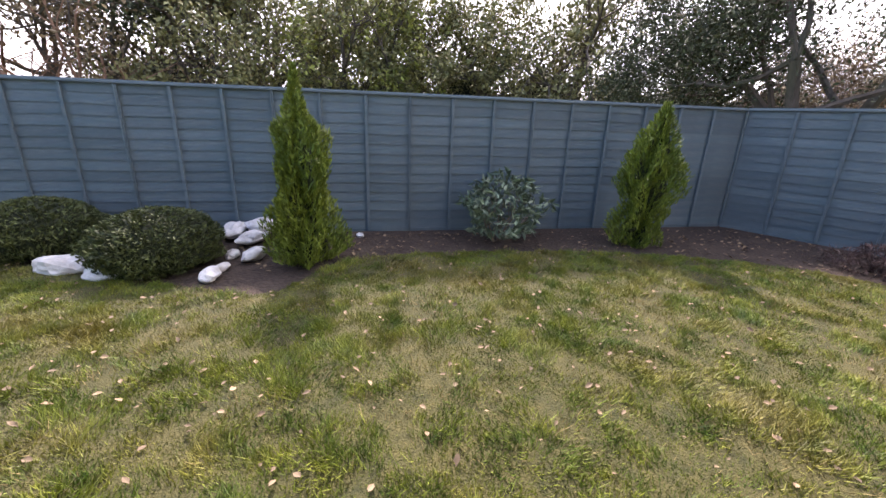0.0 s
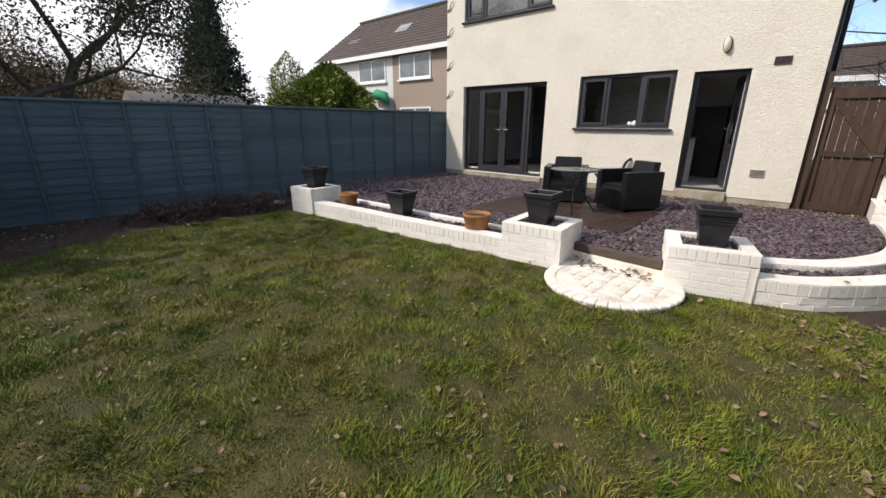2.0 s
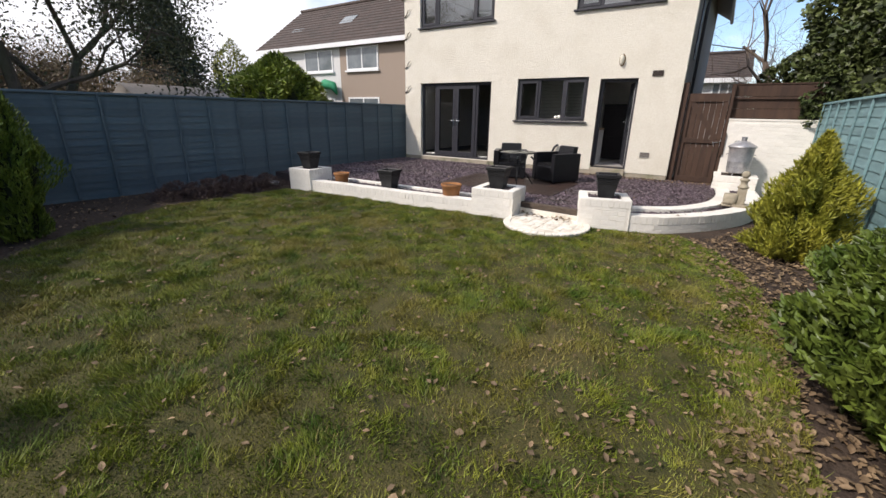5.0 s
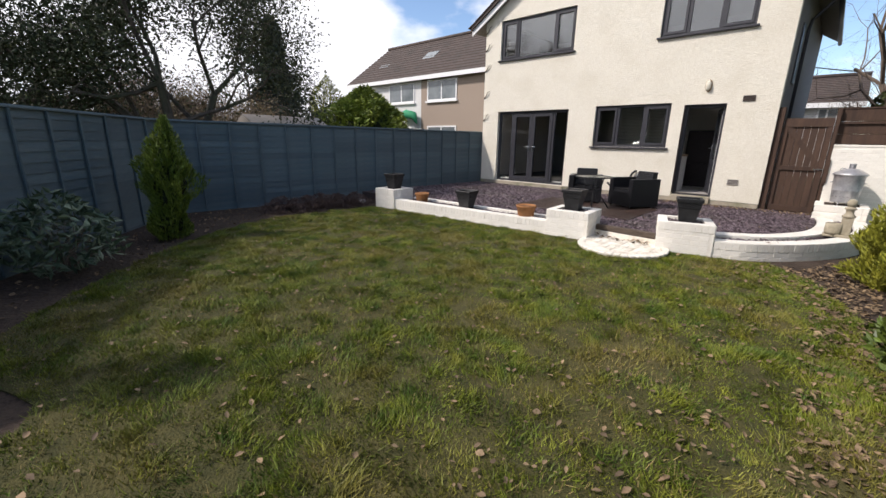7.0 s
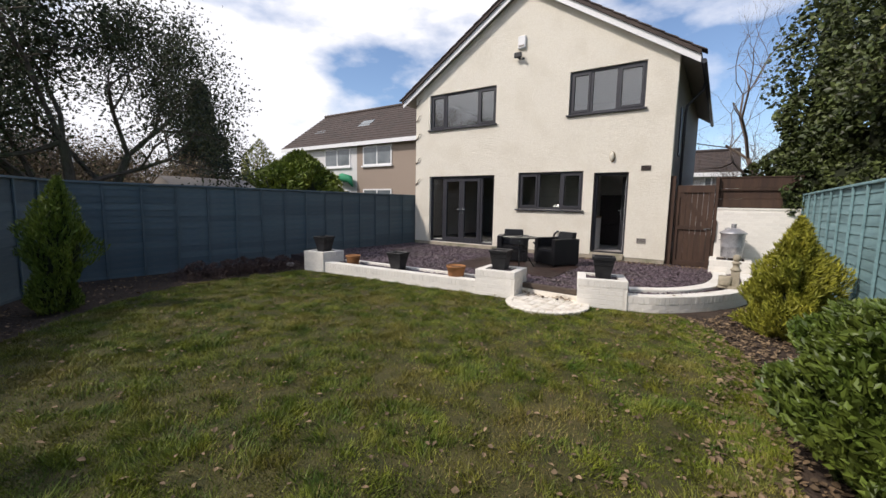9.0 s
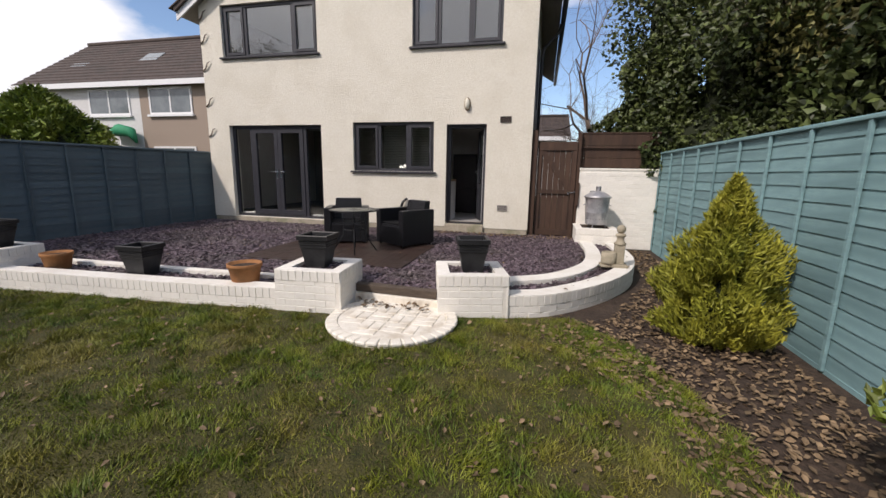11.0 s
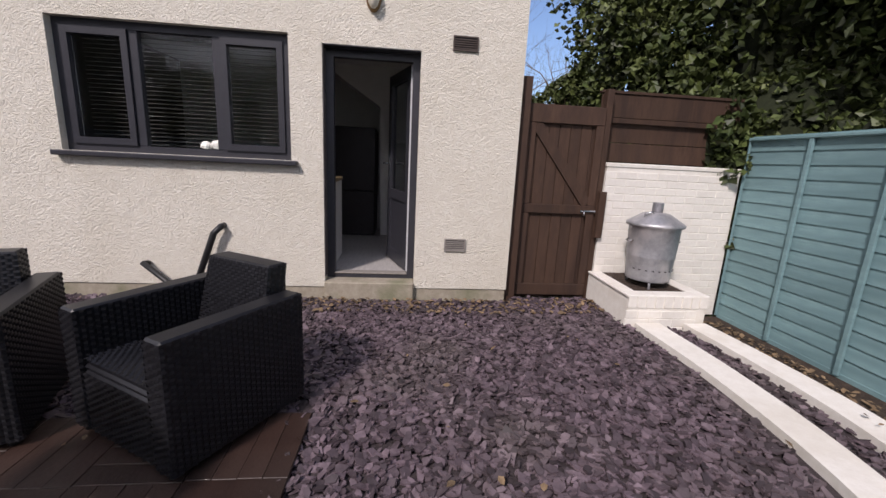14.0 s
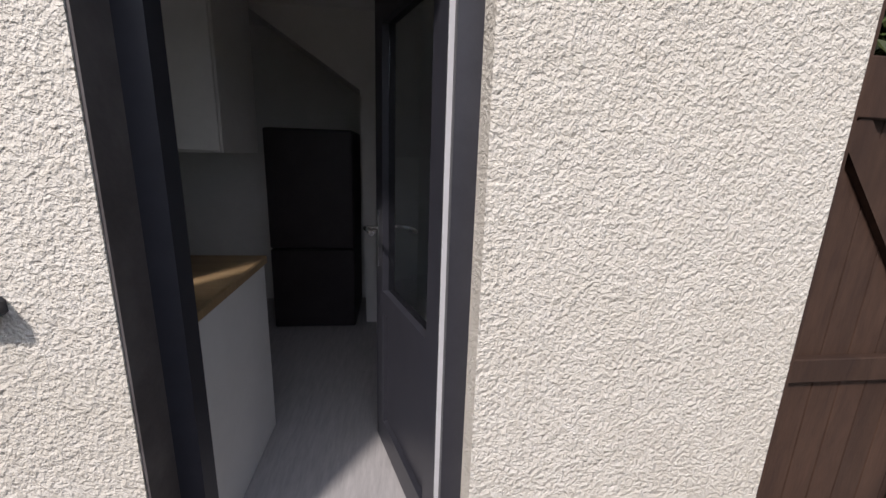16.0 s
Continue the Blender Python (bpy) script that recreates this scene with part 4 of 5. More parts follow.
    return p + d * np.stack([-t[:, 1], t[:, 0]], 1)


def planter(corners, label, top=0.44):
    """A square brick planter; corners front left, front right, back right, back left."""
    c = [Vector(p) for p in corners]
    mid = sum(c, Vector((0, 0))) / 4
    t = thing("brick_planter", label, "planter", (mid.x, mid.y, 0), "square brick planters")
    inner = [mid + (p - mid) * 0.66 for p in c]
    sh = [mid + (p - mid) * 0.996 for p in c]
    for i in range(4):
        j = (i + 1) % 4
        part("wall", prism([tuple(sh[i]), tuple(sh[j]), tuple(inner[j]), tuple(inner[i])], -0.05, top - 0.004), M["white"], t)
        face_bricks(t, [tuple(c[i] + (c[j] - c[i]) * k / 4) for k in range(5)], -0.012, 5 if top < 0.5 else 6, top - 0.108)
        part("cap", prism([tuple(c[i]), tuple(c[j]), tuple(inner[j]), tuple(inner[i])], top - 0.006, top + 0.004), M["white"], t)
    part("filling", prism([tuple(p) for p in inner], 0.1, top - 0.045), M["slate_bed"], t)
    return t, inner


P0 = [(-5.47, 2.66), (-4.86, 2.70), (-4.90, 3.32), (-5.51, 3.28)]
P1 = [(-1.19, 3.01), (-0.48, 3.08), (-0.55, 3.75), (-1.25, 3.68)]
P2 = [(0.50, 3.27), (1.19, 3.47), (1.00, 4.12), (0.31, 3.92)]
INNERS = [planter(P0, "square white painted brick planter at the end of the wall")[1], planter(P1, "square white painted brick planter beside the step")[1], planter(P2, "square white painted brick planter joining the curved wall")[1]]


def garden_wall(name, label, line, width, top, courses):
    """A low wall with its outer face along line, width to its left."""
    mid = line[len(line) // 2]
    t = thing(name, label, "wall", (float(mid[0]), float(mid[1]), 0), "low white garden walls")
    inn = offset_line(line, width)
    out = offset_line(line, 0.001)
    part("core", prism([tuple(p) for p in out] + [tuple(p) for p in inn[::-1]], -0.08, top - 0.004), M["white"], t)
    face_bricks(t, line, top - 0.108 - 0.0745 * courses, courses, top - 0.108)
    part("cap", prism([tuple(p) for p in offset_line(line, -0.004)] + [tuple(p) for p in inn[::-1]], top - 0.004, top + 0.005), M["white"], t)
    return t


FRONT = smooth_line([(-4.86, 2.735), (-3.6, 2.82), (-2.4, 2.90), (-1.2, 3.04)], 0.2)
garden_wall("garden_wall", "low white painted brick wall along the lawn", FRONT, 0.20, 0.225, 2)
BACKSTRIP = smooth_line([(-4.88, 3.33), (-3.6, 3.38), (-2.4, 3.42), (-1.24, 3.50)], 0.3)
garden_wall("garden_wall", "narrow white painted kerb behind the slate channel", BACKSTRIP, 0.11, 0.225, 1)
OUTER = smooth_line([(1.19, 3.49), (1.64, 3.70), (2.22, 4.33), (2.66, 5.12), (2.86, 5.95), (2.88, 6.7), (2.85, 7.32)], 0.1)
garden_wall("curved_garden_wall", "outer curved white painted brick wall with leaves on it", OUTER, 0.21, 0.225, 2)
INNER = smooth_line([(1.12, 4.02), (1.75, 4.44), (2.18, 5.10), (2.36, 5.70), (2.43, 6.5), (2.41, 7.32)], 0.1)
garden_wall("curved_garden_wall", "inner curved white painted kerb round the terrace", INNER, 0.22, 0.225, 1)
CHANNELS = [[tuple(p) for p in offset_line(FRONT, 0.19)] + [tuple(p) for p in BACKSTRIP[::-1]],
            [tuple(p) for p in offset_line(OUTER, 0.20)] + [tuple(p) for p in INNER[::-1]]]
for c in CHANNELS:
    setting("slate_channel", prism(c, -0.05, 0.165), "slate_bed", "slate filled channel between white walls", "channel")

pl = thing("bin_plinth", "white painted brick plinth under the metal bin", "plinth", (2.48, 7.7, 0))
part("core", box(2.12, 2.85, 7.342, 8.12, -0.05, 0.45), M["white"], pl)
face_bricks(pl, [(2.11, 7.34), (2.48, 7.34), (2.86, 7.34)], 0.04, 4, 0.36)
for x0, x1, q0, q1 in ((2.105, 2.865, 7.335, 7.47), (2.105, 2.24, 7.47, 8.12), (2.74, 2.865, 7.47, 8.12)):
    part("cap", box(x0, x1, q0, q1, 0.452, 0.475, 0.006), M["white"], pl)
part("filling", box(2.24, 2.74, 7.47, 8.12, 0.45, 0.462), M["soil"], pl)
ww = thing("white_brick_wall", "white painted brick wall beside the gate", "wall", (2.8, 8.13, 0))
part("core", box(2.175, 3.62, 8.132, 8.25, 0.0, 1.545), M["white"], ww)
face_bricks(ww, [(2.17, 8.13), (2.8, 8.13), (3.62, 8.13)], 0.02, 20)
part("cap", box(2.165, 3.625, 8.122, 8.255, 1.545, 1.59, 0.008), M["white"], ww)

# half-round brick step and riser
st = thing("round_step", "half-round step of worn white painted bricks", "step", (0.1, 3.05, 0), kind="structure")
CX, CY, CR = 0.10, 3.04, 0.64
part("mortar_bed", lathe([(CR - 0.012, -0.06), (CR - 0.012, 0.034), (CR - 0.02, 0.040)], (CX, CY, 0), 48), M["paving_white"], st)
PAVER = bpy.data.meshes.new("paver")
bm = box(-0.05, 0.05, -0.104, 0.104, 0, 0.03, 0.007)
bm.to_mesh(PAVER)
bm.free()
PAVER.materials.append(M["paving_white"])
EDGER = bpy.data.meshes.new("edge_brick")
bm = box(-0.046, 0.046, -0.058, 0.058, 0, 0.036, 0.010)
bm.to_mesh(EDGER)
bm.free()
EDGER.materials.append(M["paving_white"])


def paver(data, x, y, z, a):
    ob = mesh_object("brick", data, None, st)
    ob.matrix_basis = Matrix.Translation((x - 0.1, y - 3.05, z + random.uniform(-0.002, 0.003))) @ Matrix.Rotation(a + random.uniform(-0.03, 0.03), 4, "Z")


for i in range(38):
    a = 2 * math.pi * i / 38
    paver(EDGER, CX + (CR - 0.058) * math.cos(a), CY + (CR - 0.058) * math.sin(a), 0.014, a - math.pi / 2)
# basket-weave: blocks of two bricks, turned in alternation
for i in range(-3, 4):
    for j in range(-2, 4):
        for k in (-0.055, 0.055):
            flat = (i + j) % 2
            x, y = (i + 0.5) * 0.222 + (0 if flat else k), (j - 0.1) * 0.222 + (k if flat else 0)
            ends = [(x + e * (0.09 if flat else 0.04), y + f * (0.04 if flat else 0.09)) for e in (-1, 1) for f in (-1, 1)]
            if (all(math.hypot(*p) < CR - 0.10 for p in ends) or (0.2 < y < 0.42 and -0.5 < x < 0.28)):
                paver(PAVER, CX + x, CY + y, 0.016, math.pi / 2 if flat else 0)
rs = thing("step_riser", "white brick riser under a weathered timber edge", "step", (0, 3.5, 0), kind="structure")
part("riser", prism([(-0.55, 3.50), (0.45, 3.44), (0.45, 3.53), (-0.55, 3.59)], -0.05, 0.115, bevel=0.006), M["paving_white"], rs)
part("sleeper", prism([(-0.55, 3.53), (0.43, 3.47), (0.43, 3.57), (-0.55, 3.63)], 0.118, 0.208, bevel=0.008), M["timber"], rs)

# ---- deck tiles ----
dk = thing("deck_floor", "square of dark brown basket-weave paving on the slate", "paving", (-1.5, 5.2, 0.19), kind="structure")
part("bed", prism([(-2.76, 4.30), (-0.30, 4.36), (-0.36, 6.16), (-2.80, 6.10)], 0.10, 0.186), M["slate_bed"], dk)
PLANK = bpy.data.meshes.new("plank")
bm = box(-0.0502, 0.0502, -0.202, 0.202, 0, 0.022, 0.0022)
bm.to_mesh(PLANK)
bm.free()
PLANK.materials.append(M["deck"])
for i in range(6):
    for j in range(4):
        for k in (-0.153, -0.051, 0.051, 0.153):
            ob = mesh_object("plank", PLANK, None, dk)
            x, y = -2.53 + i * 0.408, 4.55 + j * 0.44 + 0.02 * i * 0.4
            t = (i + j) % 2
            ob.matrix_basis = Matrix.Translation((x + 1.5 + (0 if t else k), y - 5.2 + (k * 1.08 if t else 0), random.uniform(-0.001, 0.001))) @ Matrix.Diagonal((1, 1.08, 1, 1)) @ Matrix.Rotation((math.pi / 2 if t else 0) + random.uniform(-0.01, 0.01), 4, "Z")

# ---- garden furniture ----
FLOOR = 0.212


def armchair():
    """A rattan tub chair facing -y, base at the origin."""
    t = thing("rattan_armchair", "black woven rattan armchair with square arms and a seat pad", "chair", (0, 0, 0), "armchairs at the garden table")
    W, D = 0.72, 0.70

    def panel(name, x0, x1, y0, y1, z0, z1):
        bm = box(x0, x1, y0, y1, z0, z1, 0.012)
        o = part(name, bm, M["rattan"], t)
        # woven bands standing proud of the panel
        v, f = [], []
        nz = int((z1 - z0) / 0.0145)
        for k in range(nz):
            z = z0 + 0.012 + k * (z1 - z0 - 0.024) / max(nz - 1, 1)
            for (ax, ay), (bx, by), nx, ny in (((x0, y0), (x1, y0), 0, -1), ((x1, y0), (x1, y1), 1, 0), ((x1, y1), (x0, y1), 0, 1), ((x0, y1), (x0, y0), -1, 0)):
                ln = math.hypot(bx - ax, by - ay)
                m = max(2, int(ln / 0.026))
                for q in range(m):
                    e = 0.007 if (q + k) % 2 else 0.0015
                    p0 = ((ax + (bx - ax) * q / m), (ay + (by - ay) * q / m))
                    p1 = ((ax + (bx - ax) * (q + 1) / m), (ay + (by - ay) * (q + 1) / m))
                    b = len(v)
                    mx, my = (p0[0] + p1[0]) / 2, (p0[1] + p1[1]) / 2
                    v += [(p0[0], p0[1], z - 0.0058), (mx + nx * e, my + ny * e, z - 0.0058), (p1[0], p1[1], z - 0.0058), (p0[0], p0[1], z + 0.0058), (mx + nx * e, my + ny * e, z + 0.0058), (p1[0], p1[1], z + 0.0058)]
                    f += [(b, b + 1, b + 4, b + 3), (b + 1, b + 2, b + 5, b + 4)]
        raw("weave", v, f, M["rattan"], o)
    panel("arm", -W / 2, -W / 2 + 0.11, -D / 2, D / 2, 0.03, 0.61)
    panel("arm", W / 2 - 0.11, W / 2, -D / 2, D / 2, 0.03, 0.61)
    panel("backrest", -W / 2 + 0.112, W / 2 - 0.112, D / 2 - 0.12, D / 2, 0.03, 0.745)
    panel("seat_base", -W / 2 + 0.112, W / 2 - 0.112, -D / 2 + 0.01, D / 2 - 0.122, 0.03, 0.33)
    # woven seat sagging to the middle, and the leaning back
    v, f = [], []
    x0, x1, y0, y1 = -W / 2 + 0.114, W / 2 - 0.114, -D / 2 + 0.015, D / 2 - 0.10
    n = 34
    for k in range(n):
        for q in range(26):
            a, b = x0 + (x1 - x0) * q / 26, x0 + (x1 - x0) * (q + 1) / 26
            c, d = y0 + (y1 - y0) * k / n, y0 + (y1 - y0) * (k + 0.86) / n
            m = (a + b) / 2
            base = len(v)
            sag = 0.385 - 0.022 * math.cos(math.pi * m / (x1 - x0)) * math.sin(math.pi * (k + 0.5) / n)
            e = 0.007 if (q + k) % 2 else 0.0015
            v += [(a, c, sag), (m, c, sag + e), (b, c, sag), (a, d, sag), (m, d, sag + e), (b, d, sag)]
            f += [(base, base + 1, base + 4, base + 3), (base + 1, base + 2, base + 5, base + 4)]
    pad = part("seat_pad", box(x0, x1, y0, y1, 0.335, 0.36, 0.01), M["rattan"], t, "woven seat")
    raw("weave", v, f, M["rattan"], pad)
    for o in [c for c in t.children if c.name.startswith("backrest")]:
        for me in [o.data] + [c.data for c in o.children]:
            for p in me.vertices:
                if p.co.z > 0.36:
                    u = (p.co.z - 0.36) / 0.4
                    p.co.y += 0.09 * u - 0.05
                    p.co.x *= 1 - 0.10 * u
    for sx in (-1, 1):
        for sy in (-1, 1):
            part("foot", lathe([(0.022, 0), (0.026, 0.03)], (sx * (W / 2 - 0.05), sy * (D / 2 - 0.05), 0), 10), M["metal_black"], t)
    return t


chair = armchair()
chair.matrix_basis = Matrix.Translation((-0.84, 6.14, FLOOR)) @ Matrix.Rotation(radians(-31), 4, "Z")
copy_thing(chair, Matrix.Translation((-1.92, 6.10, FLOOR)) @ Matrix.Rotation(radians(22), 4, "Z"))
tb = thing("garden_table", "round glass topped garden table on black steel legs", "table", (-1.36, 5.22, FLOOR))
TX, TY, TZ, TR = -1.36, 5.22, 0.86, 0.37
part("rim", (tube([(TX + TR * math.cos(a), TY + TR * math.sin(a), TZ) for a in np.linspace(0, 2 * math.pi, 41)], 0.012)), M["metal_black"], tb)
part("glass_top", lathe([(TR - 0.004, -0.004), (TR - 0.004, 0.006)], (TX, TY, TZ), 40), M["table_glass"], tb)
part("parasol_hole", lathe([(0.026, 0.0065), (0.026, 0.012), (0.018, 0.012)], (TX, TY, TZ), 16), M["metal_black"], tb)
for k in range(4):
    a = radians(25 + 90 * k)
    ca, sa = math.cos(a), math.sin(a)
    part("leg", tube([(TX + 0.20 * ca, TY + 0.20 * sa, TZ - 0.01), (TX + 0.15 * ca, TY + 0.15 * sa, TZ - 0.22), (TX + 0.17 * ca, TY + 0.17 * sa, TZ - 0.40), (TX + 0.34 * ca, TY + 0.34 * sa, FLOOR)], 0.011, 8), M["metal_black"], tb)
for r, z in ((0.16, TZ - 0.2), (0.155, TZ - 0.30)):
    part("brace_ring", tube([(TX + r * math.cos(a), TY + r * math.sin(a), z) for a in np.linspace(0, 2 * math.pi, 25)], 0.007, 6), M["metal_black"], tb)

# ---- pots ----


def square_pot(at, turn, size=0.345, label="black tapered square plastic planter with ribbed rim"):
    t = thing("square_planter", label, "plant pot", (0, 0, 0), "black square planters")
    h = size * 1.08
    bm = bmesh.new()
    rows = [(0.27, 0.0), (0.30, 0.01), (0.405, h * 0.62)]
    for k in range(3):
        z = h * (0.63 + 0.075 * k)
        rows += [(0.412 + 0.012 * k, z), (0.430 + 0.012 * k, z + h * 0.012), (0.430 + 0.012 * k, z + h * 0.042), (0.412 + 0.012 * k, z + h * 0.054)]
    rows += [(0.455, h * 0.86), (0.495, h * 0.87), (0.50, h * 0.985), (0.492, h), (0.41, h), (0.400, h * 0.985), (0.36, h * 0.62), (0.0, h * 0.61)]
    rings = [[bm.verts.new((sx * r * size, sy * r * size, z)) for sx, sy in ((-1, -1), (1, -1), (1, 1), (-1, 1))] for r, z in rows]
    bm.faces.new(rings[0][::-1])
    for a, b in zip(rings, rings[1:]):
        for i in range(4):
            bm.faces.new((a[i], a[(i + 1) % 4], b[(i + 1) % 4], b[i]))
    bmesh.ops.remove_doubles(bm, verts=bm.verts, dist=1e-5)
    part("body", bm, M["pot_black"], t)
    part("compost", prism([(sx * 0.372 * size, sy * 0.372 * size) for sx, sy in ((-1, -1), (1, -1), (1, 1), (-1, 1))], h * 0.60, h * 0.70), M["soil"], t)
    c = np.stack([rng.uniform(-0.3, 0.3, 32) * size, rng.uniform(-0.3, 0.3, 32) * size, np.full(32, h * 0.72)], 1)
    v, f = leaf_cards(c, 0.05, 0.018, None, np.array([1, 1, 0.25]))
    raw("dead_growth", v, f, M["dead_leaf"], t)
    t.matrix_basis = Matrix.Translation(at) @ Matrix.Rotation(radians(turn), 4, "Z")
    return t


pot = square_pot((-0.90, 3.40, 0.40), 6)
for at, turn in (((0.76, 3.72, 0.40), 16), ((-5.19, 3.0, 0.40), 4), ((-3.12, 3.19, 0.185), 6)):
    copy_thing(pot, Matrix.Translation(at) @ Matrix.Rotation(radians(turn), 4, "Z"))


def bowl(at, r):
    t = thing("terracotta_bowl", "round terracotta plant pot with old compost", "plant pot", at, "terracotta pots on the wall")
    part("body", lathe([(r * 0.72, 0), (r * 0.80, 0.02), (r * 0.97, r * 1.12), (r * 1.04, r * 1.13), (r * 1.05, r * 1.36), (r * 0.95, r * 1.36), (r * 0.88, r * 1.08)], at, 28), M["terracotta"], t)
    part("compost", lathe([(r * 0.89, r * 1.06), (r * 0.88, r * 1.16)], at, 20), M["soil"], t)


bowl((-1.73, 3.23, 0.185), 0.175)
bowl((-4.36, 3.11, 0.185), 0.155)

# galvanised bin
bn = thing("incinerator_bin", "galvanised steel incinerator bin with lid and chimney", "bin", (2.50, 7.72, 0.47))
bc = (2.50, 7.72, 0.0)
part("body", lathe([(0.20, 0.52), (0.205, 0.53), (0.218, 0.72), (0.223, 0.725), (0.221, 0.735), (0.235, 0.97), (0.245, 0.975), (0.245, 0.985)], bc, 32), M["zinc"], bn)
lid = part("lid", lathe([(0.262, 0.982), (0.265, 1.0), (0.25, 1.012), (0.12, 1.085), (0.055, 1.095)], bc, 32), M["zinc"], bn)
part("chimney", lathe([(0.05, 1.09), (0.05, 1.17), (0.054, 1.175)], bc, 18), M["zinc"], lid)
part("lid_handle", tube([(2.34, 7.66, 1.05), (2.34, 7.66, 1.085), (2.40, 7.64, 1.10), (2.43, 7.64, 1.075)], 0.006, 6), M["steel"], lid)
for k in range(3):
    a = 2.2 + k * 2.09
    part("leg", tube([(2.5 + 0.17 * math.cos(a), 7.72 + 0.17 * math.sin(a), 0.54), (2.5 + 0.2 * math.cos(a), 7.72 + 0.2 * math.sin(a), 0.462)], 0.012, 6), M["zinc"], bn)
for s in (-1, 1):
    part("side_handle", tube([(2.5 + s * 0.225, 7.68, 0.86), (2.5 + s * 0.26, 7.68, 0.85), (2.5 + s * 0.26, 7.76, 0.85), (2.5 + s * 0.225, 7.76, 0.86)], 0.006, 6), M["steel"], bn)
# black discs on the uncut body, in place of the holes' dark insides
for k in range(9):
    a = 3.5 + k * 0.28
    part("air_hole", lathe([(0.012, 0), (0.012, 0.004)], (2.5 + 0.2115 * math.cos(a), 7.72 + 0.2115 * math.sin(a), 0.62), 8), M["dark_in"], bn)

bn.scale = (0.95, 0.95, 1.1)

# cast stone ornament
sx, sy = 2.53, 5.30
so = bmesh.new()
box(sx - 0.11, sx + 0.11, sy - 0.11, sy + 0.11, 0.226, 0.27, 0.008, bm=so)
box(sx - 0.062, sx + 0.062, sy - 0.062, sy + 0.062, 0.27, 0.53, 0.006, bm=so)
lathe([(0.075, 0.53), (0.082, 0.55), (0.058, 0.57), (0.045, 0.60), (0.05, 0.64), (0.07, 0.655), (0.065, 0.675), (0.035, 0.69)], (sx, sy, 0), 20, so)
bmesh.ops.create_uvsphere(so, u_segments=18, v_segments=12, radius=0.06, matrix=Matrix.Translation((sx, sy, 0.745)))
box(sx - 0.24, sx - 0.112, sy - 0.12, sy + 0.08, 0.226, 0.262, 0.008, bm=so)
lathe([(0.085, 0.264), (0.096, 0.30), (0.098, 0.43), (0.084, 0.43), (0.078, 0.36)], (sx - 0.135, sy - 0.04, 0), 18, so)
tagged(part("stone_pedestal", so, M["stone"]), "weathered cast stone pedestal ornament with a ball finial", "ornament")

# crumpled plastic on the bed
bm = bmesh.new()
bmesh.ops.create_icosphere(bm, subdivisions=4, radius=1)
for v in bm.verts:
    v.co *= 1 + 0.35 * noise.noise(v.co * 1.7) + 0.22 * noise.noise(v.co * 4.5)
bmesh.ops.transform(bm, verts=bm.verts, matrix=Matrix.Translation((3.16, 5.22, 0.015)) @ Matrix.Rotation(0.5, 4, "Z") @ Matrix.Diagonal((0.19, 0.11, 0.04, 1)))
tagged(part("plastic_bag", bm, M["pot_black"]), "crumpled black plastic bag lying on the leafy soil", "bag")

# ---- planting inside the fences ----
shrub("conifer", "slender green columnar conifer in the back bed", (-1.52, -3.84, 0), [(0.16, 0.02), (0.27, 0.15), (0.26, 0.45), (0.21, 0.8), (0.22, 1.1), (0.21, 1.38), (0.09, 1.55), (0.05, 1.75), (0.01, 2.0)], 15000, "leaf_conifer", 0.075, 0.018, 1.8, 0.55, 0.62, "conifer")
shrub("conifer", "small green columnar conifer with a brown base", (-5.10, -1.58, 0), [(0.18, 0.02), (0.24, 0.2), (0.22, 0.55), (0.27, 0.85), (0.29, 1.1), (0.19, 1.35), (0.09, 1.6), (0.02, 1.82)], 12000, "leaf_conifer", 0.075, 0.018, 1.8, 0.58, 0.6, "conifer", side=(0.05, 0.1))
shrub("golden_conifer", "bright golden-green feathery conifer by the fence", (3.06, 3.45, -0.02), [(0.20, 0.02), (0.34, 0.2), (0.36, 0.42), (0.31, 0.68), (0.23, 0.92), (0.15, 1.15), (0.08, 1.33), (0.01, 1.50)], 22000, "leaf_gold", 0.085, 0.018, 1.3, 0.5, 0.7, "conifer")
for at in ((-0.38, -4.78, 0), (0.42, -6.05, 0)):
    shrub("dome_shrub", "clipped dark green dome shrub in the rockery", at, [(0.48, 0.02), (0.60, 0.12), (0.60, 0.28), (0.50, 0.42), (0.32, 0.53), (0.10, 0.59), (0.01, 0.60)], 13000, "leaf_bush", 0.05, 0.018, 0.6, 0.9, 0.1, "shrub", "dome shrubs")
rhododendron = shrub("rhododendron", "sparse grey-green broad-leaved shrub by the fence", (-3.85, -2.93, 0), [(0.20, 0.05), (0.42, 0.2), (0.52, 0.45), (0.46, 0.62), (0.28, 0.8), (0.05, 0.95)], 850, "leaf_rhodo", 0.135, 0.045, 0.3, 0.0, 0.35, spread=1.0)
seg, tips = [], []
for k in range(7):
    grow((-3.85 + 0.05 * k - 0.15, -2.93, 0), (rng.normal() * 0.5, rng.normal() * 0.5, 1), 0.4, 0.012, 2, seg, tips, 0.4, 2, 0.7)
v, f = branch_mesh(seg)
raw("stems", v, f, M["twig"], rhododendron)
for at, r in (((-6.25, 0.75, 0), 0.34), ((-6.1, 1.25, 0), 0.45), ((-6.3, 1.7, 0), 0.38), ((-6.0, 1.95, 0), 0.36), ((-5.95, 2.4, 0), 0.30)):
    shrub("heather", "low straggling purple-brown heather clump in the bed", at, [(r, 0.0), (r * 1.1, 0.06), (r * 0.9, 0.14), (r * 0.5, 0.23), (0.03, 0.32)], 1500, "heather", 0.10, 0.011, 0.7, 0.0, 0.9, "shrub", "heather clumps", spread=1.1)
